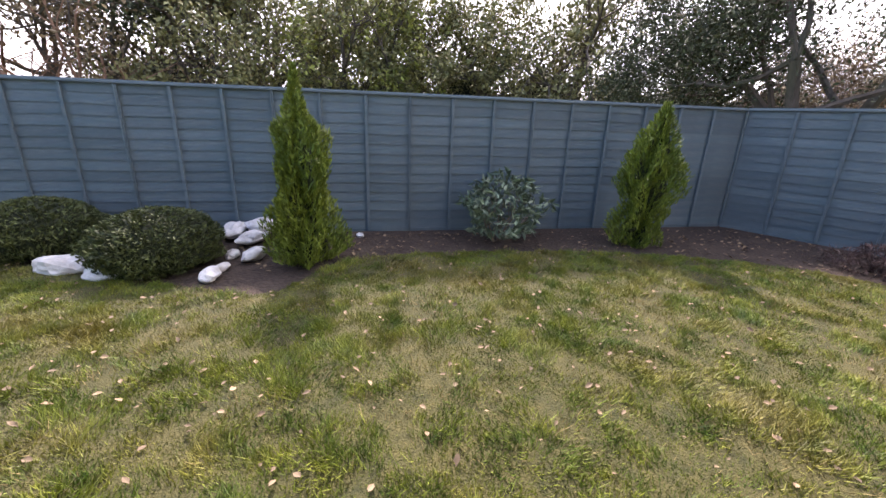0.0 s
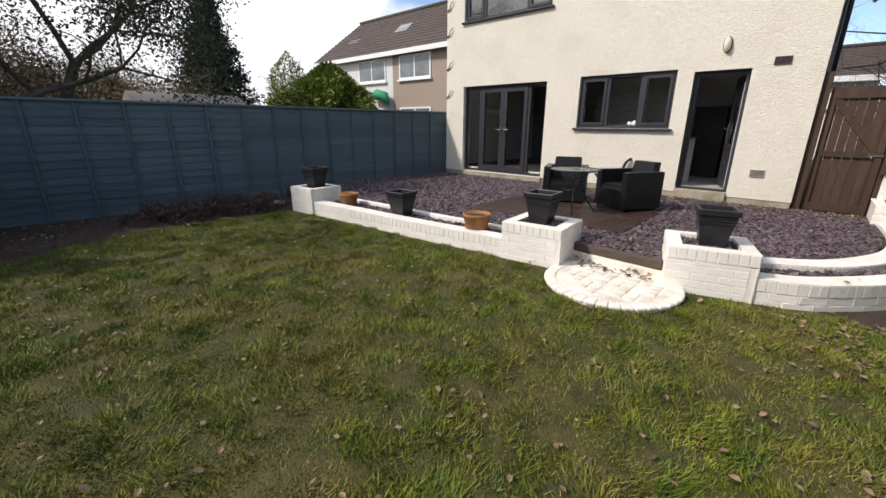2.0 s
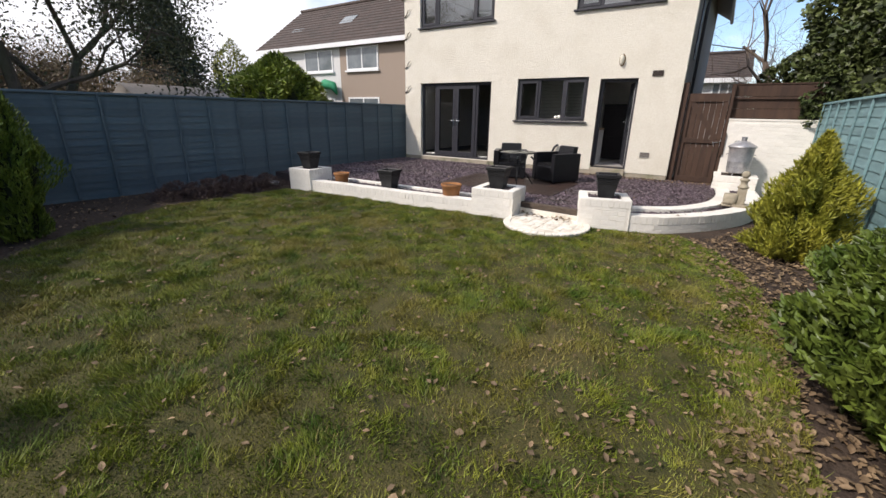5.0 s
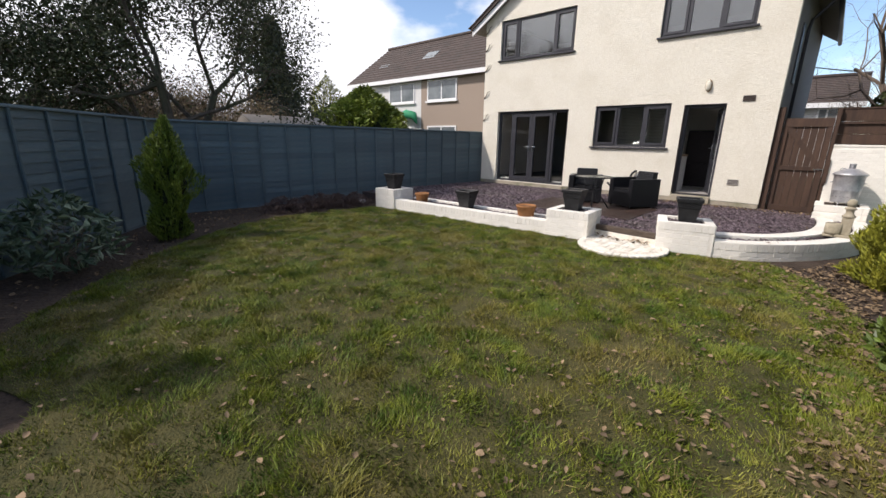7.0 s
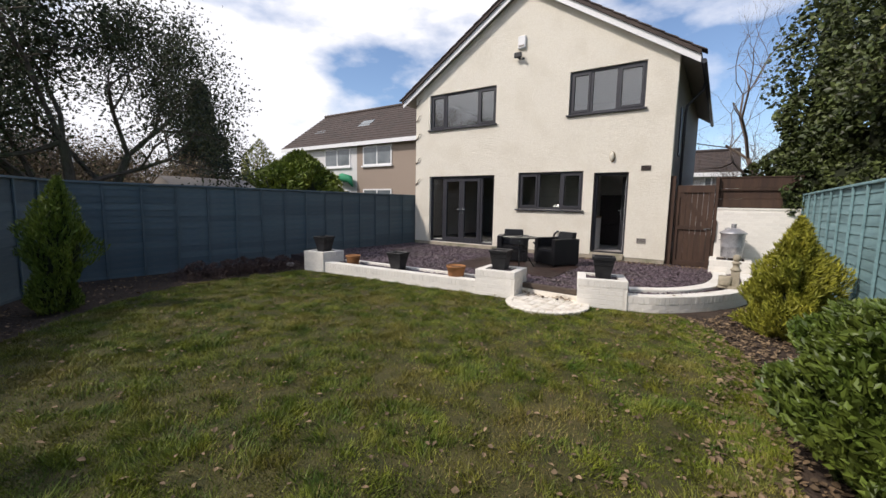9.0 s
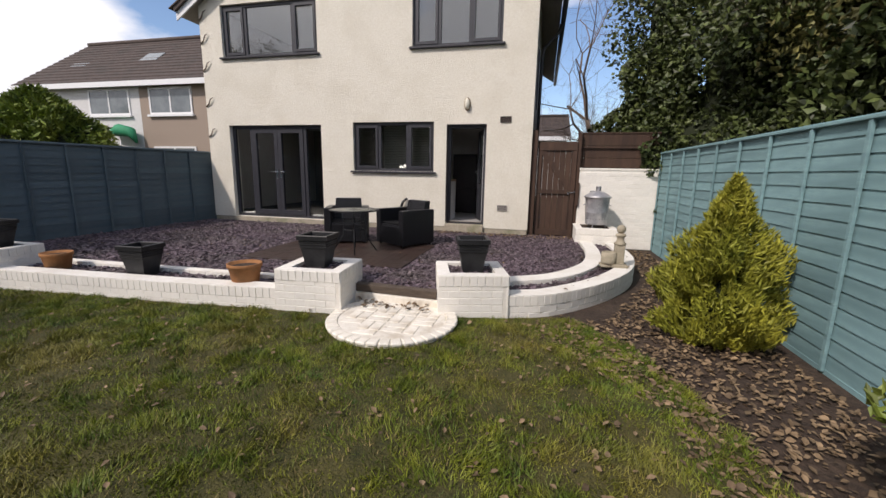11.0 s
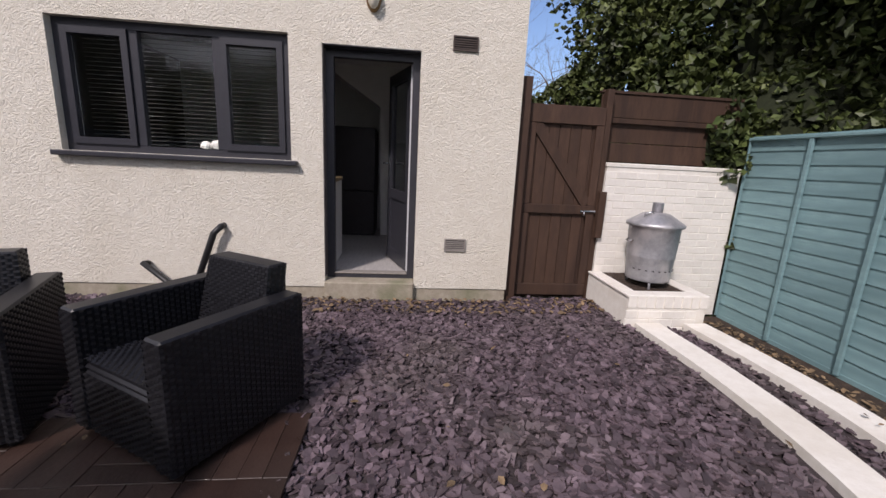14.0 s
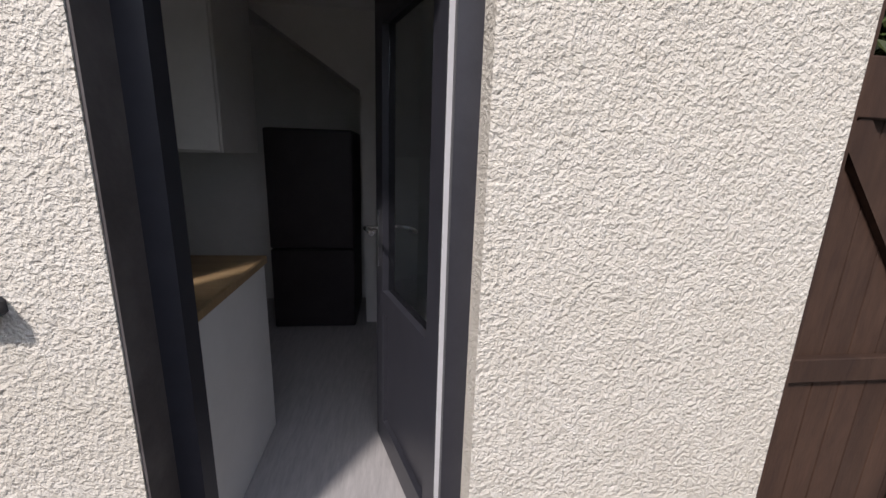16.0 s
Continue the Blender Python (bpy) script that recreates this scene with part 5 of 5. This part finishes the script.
shrub("evergreen_hedge", "bright green glossy-leaved hedge shrub beside the fence", (3.22, 0.25, 0), [(0.30, 0.0), (0.46, 0.2), (0.50, 0.5), (0.45, 0.75), (0.28, 0.95), (0.05, 1.05)], 26000, "leaf_hedge", 0.07, 0.032, 0.9, 0.78, 0.28, "hedge", squash=(1.0, 2.3))

# rockery stones
STONES = [(-1.28, -5.25, 0.07, 0.24, 0.9), (-1.35, -4.85, 0.05, 0.20, 0.3), (-1.62, -5.2, 0.08, 0.22, 1.9), (-1.14, -4.3, 0.03, 0.17, 0.6), (-1.5, -4.95, 0.16, 0.17, 2.5), (-0.6, -4.02, 0.02, 0.15, 1.1), (-0.75, -4.2, 0.0, 0.11, 0.3), (0.1, -4.72, 0.0, 0.2, 2.2), (0.38, -5.18, 0.0, 0.24, 2.3), (-1.0, -4.55, 0.0, 0.12, 1.0), (-6.2, 2.75, 0.03, 0.12, 0.4), (-2.3, -4.6, 0.0, 0.08, 0.4), (-2.55, -4.3, 0.0, 0.07, 1.4)]
for x, y, z, r, a in STONES:
    bm = bmesh.new()
    bmesh.ops.create_icosphere(bm, subdivisions=3, radius=1)
    for v in bm.verts:
        k = 1 + 0.35 * noise.noise(v.co * 1.3 + Vector((x * 7, y * 3, a))) + 0.12 * noise.noise(v.co * 4 + Vector((y, x, 0)))
        v.co = v.co * k
    bmesh.ops.transform(bm, verts=bm.verts, matrix=Matrix.Translation((x, y, z + r * 0.15)) @ Matrix.Rotation(a, 4, "Z") @ Matrix.Rotation(0.3, 4, "X") @ Matrix.Diagonal((r, r * 0.62, r * 0.42, 1)))
    tagged(part("rockery_stone", bm, M["rock"]), "rough white rockery stone on the soil", "stone", "rockery stones")

# ---- neighbours ----


def house(name, label, x0, x1, y, depth, eave, ridge, wall, windows, skylights=(), split=None, stack=True):
    h = thing(name, label, "house", ((x0 + x1) / 2, y, 0))
    part("wall", box(x0 if split is None else split, x1, y, y + depth, 0, eave), M[wall], h)
    if split is not None:
        part("wall", box(x0, split - 0.005, y, y + depth, 0, eave), M["pale_render"], h, "pale grey rendered half")
    bm = bmesh.new()
    o, th = 0.4, 0.15
    for s in (0, 1):
        a, b = (y - o, y + depth / 2) if not s else (y + depth + o, y + depth / 2)
        rows, prof = 14, []
        for r in range(rows + 1):
            p = r / rows
            prof += [(a + (b - a) * p, eave - 0.05 + (ridge - eave) * p), (a + (b - a) * p, eave + (ridge - eave) * p)]
        ends = [[bm.verts.new((xx, yy, zz)) for yy, zz in prof] for xx in (x0 - 0.2, x1 + 0.2)]
        for k in range(len(prof) - 1):
            bm.faces.new((ends[0][k], ends[1][k], ends[1][k + 1], ends[0][k + 1]))
    bmesh.ops.remove_doubles(bm, verts=bm.verts, dist=1e-4)
    rf = part("roof", bm, M["tile_roof"], h)
    for xx in (x0 - 0.02, x1 + 0.02):
        gb = bmesh.new()
        gb.faces.new([gb.verts.new(c) for c in ((xx, y, eave - 0.01), (xx, y + depth, eave - 0.01), (xx, y + depth / 2, ridge - 0.08))])
        part("gable", gb, M[wall], h)
    part("fascia", box(x0 - 0.2, x1 + 0.2, y - 0.42, y - 0.36, eave - 0.28, eave - 0.04), M["frame_white"], h)
    part("ridge", tube([(x0 - 0.2, y + depth / 2, ridge + 0.02), (x1 + 0.2, y + depth / 2, ridge + 0.02)], 0.11), M["tile_roof"], h)
    if stack:
        part("chimney", box(x1 - 1.2, x1 - 0.3, y + depth / 2 - 0.3, y + depth / 2 + 0.3, ridge - 0.4, ridge + 0.8, 0.02), M["pebbledash"], rf)
    for a, b, c, d, n in windows:
        bm = bmesh.new()
        e = 0.09
        for q in ((a, b, d - e, d), (a, b, c, c + e), (a, a + e, c + e, d - e), (b - e, b, c + e, d - e), *[(a + (b - a) * k / n - 0.04, a + (b - a) * k / n + 0.04, c + e, d - e) for k in range(1, n)]):
            box(q[0], q[1], y - 0.05, y - 0.001, q[2], q[3], bm=bm)
        w = part("window", bm, M["frame_white"], h, "white framed window")
        part("pane", box(a + e, b - e, y - 0.03, y - 0.012, c + e, d - e), M["pane_far"], w)
        part("sill", box(a - 0.08, b + 0.08, y - 0.14, y - 0.001, c - 0.1, c - 0.005), M["frame_white"], w)
    for x, fz in skylights:
        yy, zz = y + (depth / 2) * fz, eave + (ridge - eave) * fz
        bm = box(-0.55, 0.55, -0.42, 0.42, 0, 0.12)
        bmesh.ops.transform(bm, verts=bm.verts, matrix=Matrix.Translation((x, yy, zz)) @ Matrix.Rotation(math.atan2(ridge - eave, depth / 2), 4, "X"))
        part("skylight", bm, M["pane_far"], rf)
    return h


M["pane_far"] = material("distant_window_glass", (0.10, 0.12, 0.13), (0.20, 0.22, 0.23), 0.8, 0.08, spec=0.8)
house("semi_detached_house", "pair of houses, grey-brown pebbledash and pale render, beyond the fence", -25.5, -7.5, 16.0, 7.6, 5.50, 8.6, "pebbledash",
      [(-17.3, -14.8, 3.95, 5.2, 2), (-21.1, -18.5, 3.95, 5.2, 2), (-17.3, -14.8, 0.9, 2.45, 2), (-21.1, -18.5, 0.9, 2.4, 2)], ((-18.9, 0.5), (-23.4, 0.35)), split=-17.9)
house("terrace_house", "pale house with a brown roof beyond the side passage", -4.5, 2.75, 26.0, 8.0, 3.75, 5.45, "pale_render", [(1.2, 2.4, 2.4, 3.5, 3)], stack=False)
ah = thing("green_awning", "green folded parasol against the far house", "awning", (-18.6, 15.6, 2.9))
part("canvas", tube([(-19.6, 15.7, 3.05), (-18.9, 15.6, 3.2), (-18.2, 15.6, 3.1), (-17.9, 15.6, 2.6)], [0.12, 0.3, 0.25, 0.05]), material("green_canvas", (0.02, 0.22, 0.10), (0.04, 0.30, 0.15), 4, 0.7), ah)
part("pole", tube([(-18.9, 15.6, 0), (-18.9, 15.6, 3.0)], 0.03), M["frame_white"], ah)
sh = thing("garden_shed", "low shed roof showing over the fence", "shed", (-9.3, 2.2, 0))
part("wall", box(-10.0, -8.6, 1.5, 3.3, 0, 1.75), M["timber"], sh)
bm = bmesh.new()
vs = [[bm.verts.new(p) for p in ((-10.1, y, 1.75), (-8.5, y, 1.75), (-8.5, y, 1.79), (-9.3, y, 2.13), (-10.1, y, 1.79))] for y in (1.3, 3.5)]
bm.faces.new(vs[0])
bm.faces.new(vs[1][::-1])
for i in range(5):
    bm.faces.new((vs[0][i], vs[0][(i + 1) % 5], vs[1][(i + 1) % 5], vs[1][i]))
bmesh.ops.recalc_face_normals(bm, faces=bm.faces)
part("roof", bm, M["vent_grey"], sh)


# ---- trees beyond the fences ----


def polar(az, r, cx=0.8, cy=-1.0):
    return (cx + r * math.sin(radians(az)), cy + r * math.cos(radians(az)), -0.05)


# left: tall dark evergreens, a spruce, bare tree, shrubs
tree("ivy_clad_tree", "tall dark ivy-clad tree with an open crown", (-9.0, -0.45, -0.05), 8.4, 0.135, 4, "leaf_dark", 62000, 0.08, 0.44, stems=3, fork=0.33, bend=0.35, lift=0.12)
tree("ivy_clad_tree", "tall dark evergreen tree with an open crown", (-13.5, -3.0, -0.05), 8.2, 0.20, 4, "leaf_dark", 11000, 0.09, 0.34, stems=2, fork=0.33, bend=0.35)


def spruce(at, h, r, leaf="leaf_spruce", label="tall dark spruce with layered branches", n=24000):
    t = thing("spruce_tree", label, "tree", at)
    seg = [((at[0], at[1], at[2]), (at[0], at[1], at[2] + h), 0.2, 0.02)]
    c = []
    for k in range(34):
        z = 0.08 + 0.9 * k / 34
        ln = r * (1 - z) ** 1.05 + 0.08
        for j in range(9):
            a = rng.uniform(0, 2 * math.pi)
            l2 = ln * rng.uniform(0.65, 1.15)
            p = np.array([at[0], at[1], at[2] + z * h])
            q = p + np.array([math.cos(a) * l2, math.sin(a) * l2, -0.22 * l2 + rng.uniform(-0.1, 0.15)])
            seg.append((p, q, 0.03, 0.008))
            m = int(n / 306 * (l2 / r + 0.25) * 1.5)
            s = rng.uniform(0.15, 1.05, (m, 1))
            c.append(p + (q - p) * s + rng.normal(size=(m, 3)) * np.array([0.13, 0.13, 0.10]))
    v, f = branch_mesh([(np.array(a), np.array(b), x, y) for a, b, x, y in seg])
    raw("trunk", v, f, M["bark"], t)
    v, f = leaf_cards(np.concatenate(c), 0.20, 0.07)
    raw("crown", v, f, M[leaf], t)


spruce((-16.4, 5.6, -0.05), 6.7, 2.2)
tree("bare_tree", "bare winter tree with a rounded crown of fine twigs", polar(-61.5, 46), 9.6, 0.42, 5, fork=0.32, bark="twig", bend=0.3)
shrub("bamboo_clump", "light yellow-green bamboo clump over the fence", polar(-61, 27), [(1.0, 0.5), (1.5, 2.0), (1.3, 3.6), (0.6, 4.9), (0.05, 5.6)], 6000, "leaf_yellow", 0.22, 0.05, 1.2, 0.0, 0.4)
shrub("cypress_shrub", "bushy dark green evergreen beyond the fence", polar(-56, 24), [(1.4, 0.5), (2.3, 1.8), (1.9, 3.0), (1.1, 4.0), (0.1, 4.7)], 16000, "leaf_conifer", 0.30, 0.10, 0.8, 0.8, 0.4)
for az, r, h in ((-79, 14, 3.6), (-74, 15, 3.3), (-85, 12.5, 3.6), (-76, 12, 3.0), (-81, 17, 4.2), (-72, 18, 3.8), (-89, 14, 4.0), (-69, 19, 3.6)):
    tree("hazel_shrub", "tawny leafless shrub with catkins over the fence", polar(az, r), h * 1.1, 0.05, 4, "leaf_brown", 2600, 0.075, 0.30, stems=6, fork=0.36, bark="twig", category="shrub", group="tawny shrubs")

# behind: mixed woodland edge
for az, r, h, lf, n in ((-113, 13, 8.5, "leaf_holly", 4000), (-122, 14, 7.0, "leaf_holly", 10000), (-129, 15, 7.5, "leaf_holly", 10000), (-135, 13, 7.0, "leaf_holly", 10000), (-142, 13, 7.5, "leaf_yellow", 6500), (-146, 16, 8.0, "leaf_holly", 10000), (-151, 15, 8.0, "leaf_holly", 10000), (-158, 14, 9.0, "leaf_dark", 9000), (-163, 16, 8.0, "leaf_holly", 7000), (-167, 15, 8.0, "leaf_brown", 8000), (-175, 15, 7.0, "leaf_brown", 7000)):
    tree("woodland_tree", "tangled winter woodland tree behind the back fence", polar(az, r), h, 0.17, 4, lf, n, 0.14, 0.30, fork=0.34, bend=0.4, group="woodland behind the fence", stems=2)
for az, r in ((-116, 20), (-98, 20), (-137, 18), (-125, 22), (-154, 20), (-110, 24)):
    tree("bare_tree", "bare winter tree with fine grey-brown twigs", polar(az, r), 9.5, 0.18, 5, fork=0.33, bark="twig", bend=0.38, split=2, group="bare trees behind the fence")
for az, r in ((-172, 13), (-178, 15), (-168, 18)):
    tree("copper_hedge_tree", "reddish brown leafless tree behind the fence", polar(az, r), 6.5, 0.10, 5, None, 0, fork=0.33, bark="red_twig", split=2, stems=3, group="reddish trees")
for az, r in ((-100, 18), (-108, 16), (-117, 15.5), (-127, 15), (-136, 15.5), (-146, 16), (-156, 17), (-164, 16.5), (-92, 22), (-85, 20), (-79, 21)):
    shrub("undergrowth", "dense dark evergreen undergrowth behind the back fence", polar(az, r), [(1.2, 0.3), (1.7, 1.2), (1.5, 2.1), (1.0, 2.8), (0.1, 3.4)], 7500, "leaf_holly", 0.13, 0.05, 0.4, 0.78, 0.4, group="undergrowth")

# right: ivy mass over the fence, trees behind
for x, y, z, s in ((3.62, 8.62, 1.30, 0.48), (4.5, 7.4, 1.1, 0.60), (4.7, 8.9, 1.5, 0.9), (4.68, 6.2, 1.0, 0.60), (5.2, 4.6, 0.8, 0.8)):
    shrub("ivy_mass", "thick ivy spilling over the fence", (x, y, z), [(s * 0.8, -0.9), (s, 0.2), (s * 0.9, 0.7), (s * 0.5, 1.1), (0.05, 1.35)], 4200, "leaf_ivy", 0.105, 0.085, 0.1, 0.85, 0.4, "ivy", "ivy over the fence", spread=0.8)
for x, y, h, lf, n in ((7.6, 7.0, 7.5, "leaf_ivy", 26000), (8.2, 11.5, 8.0, "leaf_dark", 16000), (7.0, 3.5, 8.0, "leaf_holly", 30000), (7.4, 0.0, 7.5, "leaf_holly", 22000), (6.6, 8.2, 8.5, "leaf_ivy", 22000), (9.5, 9.0, 8.0, "leaf_ivy", 20000)):
    tree("ivy_clad_tree", "tall tree smothered in dark ivy beside the garden", (x, y, -0.05), h, 0.22, 4, lf, n, 0.14, 0.45, fork=0.33, bend=0.32, group="ivy trees beside the garden")
for x, y, h, r in ((5.1, 9.7, 8.2, 1.15), (6.3, 8.6, 9.0, 1.3), (5.9, 11.2, 8.4, 1.2), (6.3, 6.2, 8.0, 1.2), (4.55, 13.2, 8.6, 0.95), (3.85, 12.9, 3.7, 0.6), (4.25, 11.0, 5.4, 0.65)):
    shrub("ivy_column", "tall trunk thickly clothed in glossy ivy", (x, y, 0), [(r * 0.6, 0.5), (r * 0.9, h * 0.25), (r, h * 0.5), (r * 0.9, h * 0.75), (r * 0.5, h * 0.92), (0.05, h)], 9500, "leaf_ivy", 0.13, 0.10, 0.1, 0.3, 0.8, "tree", "ivy trees beside the garden", spread=0.9)
tree("bare_tree", "bare tree with a straight pale trunk beside the house", (3.95, 14.6, -0.05), 10.5, 0.13, 5, fork=0.36, bark="twig", split=3, lift=0.3)
for x, y, h in ((3.5, 13.6, 4.6), (3.2, 15.2, 4.8)):
    tree("bare_tree", "bare tree with fine pale twigs behind the side passage", (x, y, -0.05), h, 0.13, 5, fork=0.34, bark="twig", split=3, bend=0.4, group="bare trees behind the passage")
tree("bare_tree", "bare tree with pale twigs beside the house", (7.0, 20.0, -0.05), 9.0, 0.16, 5, fork=0.34, bark="twig", split=2)
for x, y, h in ((3.2, 17.0, 6.2), (2.9, 19.5, 6.0)):
    tree("bare_tree", "bare tree with fine pale twigs behind the side passage", (x, y, -0.05), h, 0.09, 5, fork=0.34, bark="twig", split=3, bend=0.4, group="bare trees behind the passage", stems=2)
for x, y in ((3.5, 17.5), (5.0, 18.5)):
    tree("hazel_shrub", "tawny leafless shrub beside the far house", (x, y, -0.05), 4.0, 0.05, 4, "leaf_brown", 3500, 0.10, 0.35, stems=4, fork=0.34, bark="twig", category="shrub", group="tawny shrubs")

# ---- slate, grass, leaves ----


def chips(name, poly, z, density, size, label, holes=()):
    p = np.array(poly)
    lo, hi = p.min(0), p.max(0)
    n = int((hi - lo).prod() * density)
    x, y = rng.uniform(lo[0], hi[0], n), rng.uniform(lo[1], hi[1], n)
    keep = inside(poly, x, y)
    for h in holes:
        keep &= ~inside(h, x, y)
    x, y = x[keep], y[keep]
    n = len(x)
    a = rng.uniform(0, 2 * np.pi, n)
    s = size * rng.uniform(0.5, 1.35, n)
    k = 5
    th = np.sort(rng.uniform(0, 2 * np.pi, (n, k)), axis=1) * 0.4 + (np.arange(k) * 2 * np.pi / k)[None] * 0.6
    rr = rng.uniform(0.7, 1.15, (n, k)) * s[:, None]
    lx, ly = rr * np.cos(th), rr * np.sin(th) * rng.uniform(0.45, 0.85, n)[:, None]
    gx, gy = lx * np.cos(a)[:, None] - ly * np.sin(a)[:, None], lx * np.sin(a)[:, None] + ly * np.cos(a)[:, None]
    tx, ty = rng.normal(size=n) * 0.28, rng.normal(size=n) * 0.28
    zz = z + rng.uniform(0.0, 0.022, n)[:, None] + gx * tx[:, None] + gy * ty[:, None]
    t = s * rng.uniform(0.12, 0.22, n)
    top = np.stack([x[:, None] + gx, y[:, None] + gy, zz + t[:, None]], 2)
    bot = np.stack([x[:, None] + gx * 1.04, y[:, None] + gy * 1.04, zz - 0.004], 2)
    v = np.concatenate([top, bot], 1).reshape(-1, 3)
    f = []
    for i in range(n):
        b = i * 10
        f.append((b, b + 1, b + 2, b + 3, b + 4))
        for q in range(5):
            f.append((b + q, b + 5 + q, b + 5 + (q + 1) % 5, b + (q + 1) % 5))
    return tagged(raw(name, v, f, M["slate"]), label, "slate chips", kind="stuff")


DECK = [(-2.72, 4.36), (-0.32, 4.40), (-0.38, 6.12), (-2.74, 6.08)]
SLAB = [(-6.6, 7.93), (-6.75, 3.45), (-5.5, 3.40), (-1.25, 3.72), (-0.55, 3.66), (0.35, 3.60), (1.1, 4.30), (1.60, 4.65), (1.98, 5.22), (2.10, 5.75), (2.18, 6.5), (2.16, 7.3), (2.1, 8.05), (1.3, 8.05), (1.3, 7.93)]
chips("slate_chips", SLAB, 0.178, 1500, 0.030, "loose plum and grey slate chippings on the terrace", [DECK])
for c in CHANNELS:
    chips("slate_chips", c, 0.168, 1000, 0.030, "slate chippings between the white walls")
for c in INNERS:
    chips("slate_chips", [tuple(p) for p in c], 0.396, 1300, 0.026, "slate chippings in the brick planter")


def patch(x, y, s, o):
    return np.array([noise.noise(Vector((q * s + o, r * s, o))) for q, r in zip(x, y)])


def blades(name, n, height, width, mat, label, weight):
    p = np.array(LAWN)
    lo, hi = p.min(0), p.max(0)
    x, y = rng.uniform(lo[0], hi[0], n * 3), rng.uniform(lo[1], hi[1], n * 3)
    ok = inside(LAWN, x, y) & (y > -6.5)
    x, y = x[ok], y[ok]
    w = weight(x, y)
    ok = rng.uniform(0, 1, len(x)) < w
    x, y = x[ok][:n], y[ok][:n]
    m = len(x)
    a = rng.uniform(0, 2 * np.pi, m)
    tuft = np.clip(0.9 + 1.5 * patch(x, y, 5.5, 2.0) + 0.7 * patch(x, y, 1.7, 6.0), 0.4, 1.5)
    h = height * rng.uniform(0.5, 1.3, m) * tuft
    flow = np.stack([patch(x, y, 3.0, 11.0), patch(x, y, 3.0, 17.0)], 1) * 1.0
    le = (rng.normal(size=(m, 2)) * 0.6 + flow) * h[:, None]
    dx, dy = np.cos(a) * width / 2, np.sin(a) * width / 2
    z0 = np.full(m, -0.003)
    v = np.stack([np.stack([x - dx, y - dy, z0], 1), np.stack([x + dx, y + dy, z0], 1), np.stack([x + le[:, 0], y + le[:, 1], h], 1)], 1).reshape(-1, 3)
    f = np.arange(3 * m).reshape(-1, 3)
    return tagged(raw(name, v, f, M[mat]), label, "grass", kind="stuff")


blades("grass", 400000, 0.033, 0.007, "grass", "short mossy green lawn grass", lambda x, y: np.clip(0.55 + 0.5 * patch(x, y, 1.1, 3.0) + 0.9 * patch(x, y, 4.2, 8.0), 0.06, 1))
blades("dead_grass", 52000, 0.034, 0.006, "straw", "dead straw-coloured grass in the lawn", lambda x, y: np.clip(0.22 - 0.7 * patch(x, y, 1.1, 3.0) - 0.7 * patch(x, y, 3.5, 5.0), 0.02, 1))


def litter(name, n, area, z, size, label, weight=None, mat="dead_leaf"):
    p = np.array(area)
    lo, hi = p.min(0), p.max(0)
    x, y = rng.uniform(lo[0], hi[0], n * 4), rng.uniform(lo[1], hi[1], n * 4)
    ok = inside(area, x, y)
    x, y = x[ok][:n], y[ok][:n]
    c = np.stack([x, y, np.full(len(x), z) + rng.uniform(0.004, 0.02, len(x))], 1)
    m = len(c)
    a = rng.uniform(0, 2 * np.pi, m)
    d = np.stack([np.cos(a), np.sin(a), rng.normal(size=m) * 0.25], 1)
    s = np.stack([-np.sin(a), np.cos(a), rng.normal(size=m) * 0.3], 1)
    k = size * rng.uniform(0.5, 1.3, (m, 1))
    up = np.array([[0, 0, 1.0]])
    rows = [c - d * k / 2, c - d * k * 0.1 + s * k * 0.3 + up * k * 0.15, c + d * k * 0.25 + s * k * 0.22 + up * k * 0.12, c + d * k / 2 + up * k * 0.1, c + d * k * 0.25 - s * k * 0.22 + up * k * 0.12, c - d * k * 0.1 - s * k * 0.3 + up * k * 0.15]
    v = np.stack(rows, 1).reshape(-1, 3)
    i = np.arange(m)[:, None] * 6
    f = np.concatenate([i + np.array([[0, 3, 2, 1]]), i + np.array([[0, 5, 4, 3]])])
    return tagged(raw(name, v, f, M[mat]), label, "leaves", kind="stuff")


litter("fallen_leaves", 1300, LAWN, 0.012, 0.042, "scattered dry brown leaves on the lawn")
litter("fallen_leaves", 420, [(1.0, -5.0), (2.6, -5.0), (2.9, 3.0), (1.9, 3.6), (1.3, 2.0)], 0.012, 0.042, "dry leaves gathered by the hedge")
litter("fallen_leaves", 8000, [(2.3, -5.0), (3.5, -5.0), (3.5, 7.9), (2.95, 7.9), (2.95, 5.5), (2.2, 3.7), (1.3, 3.3), (2.3, 2.0)], -0.005, 0.048, "dry leaves covering the soil by the fence")
litter("fallen_leaves", 900, [(-7.3, -0.8), (-1.0, -5.6), (-1.0, -3.8), (-3.0, -3.3), (-5.2, -1.1), (-5.75, 0.5), (-5.7, 2.6), (-6.8, 2.9)], -0.008, 0.05, "dead leaves on the bed soil")
litter("fallen_leaves", 520, [(-2.0, 7.55), (1.3, 7.55), (2.1, 7.6), (2.1, 8.0), (1.3, 7.9), (-2.0, 7.9)], 0.20, 0.05, "dull dead leaves along the foot of the house wall")
litter("fallen_leaves", 150, SLAB, 0.21, 0.04, "dry leaves among the slate")
litter("fallen_leaves", 45, [(-0.5, 3.2), (0.45, 3.25), (0.4, 3.45), (-0.5, 3.5)], 0.05, 0.06, "dry leaves caught on the step")
litter("fallen_leaves", 30, [tuple(p) for p in offset_line(OUTER, 0.02)] + [tuple(p) for p in offset_line(OUTER, 0.18)[::-1]], 0.232, 0.045, "dry leaves on the wall top")
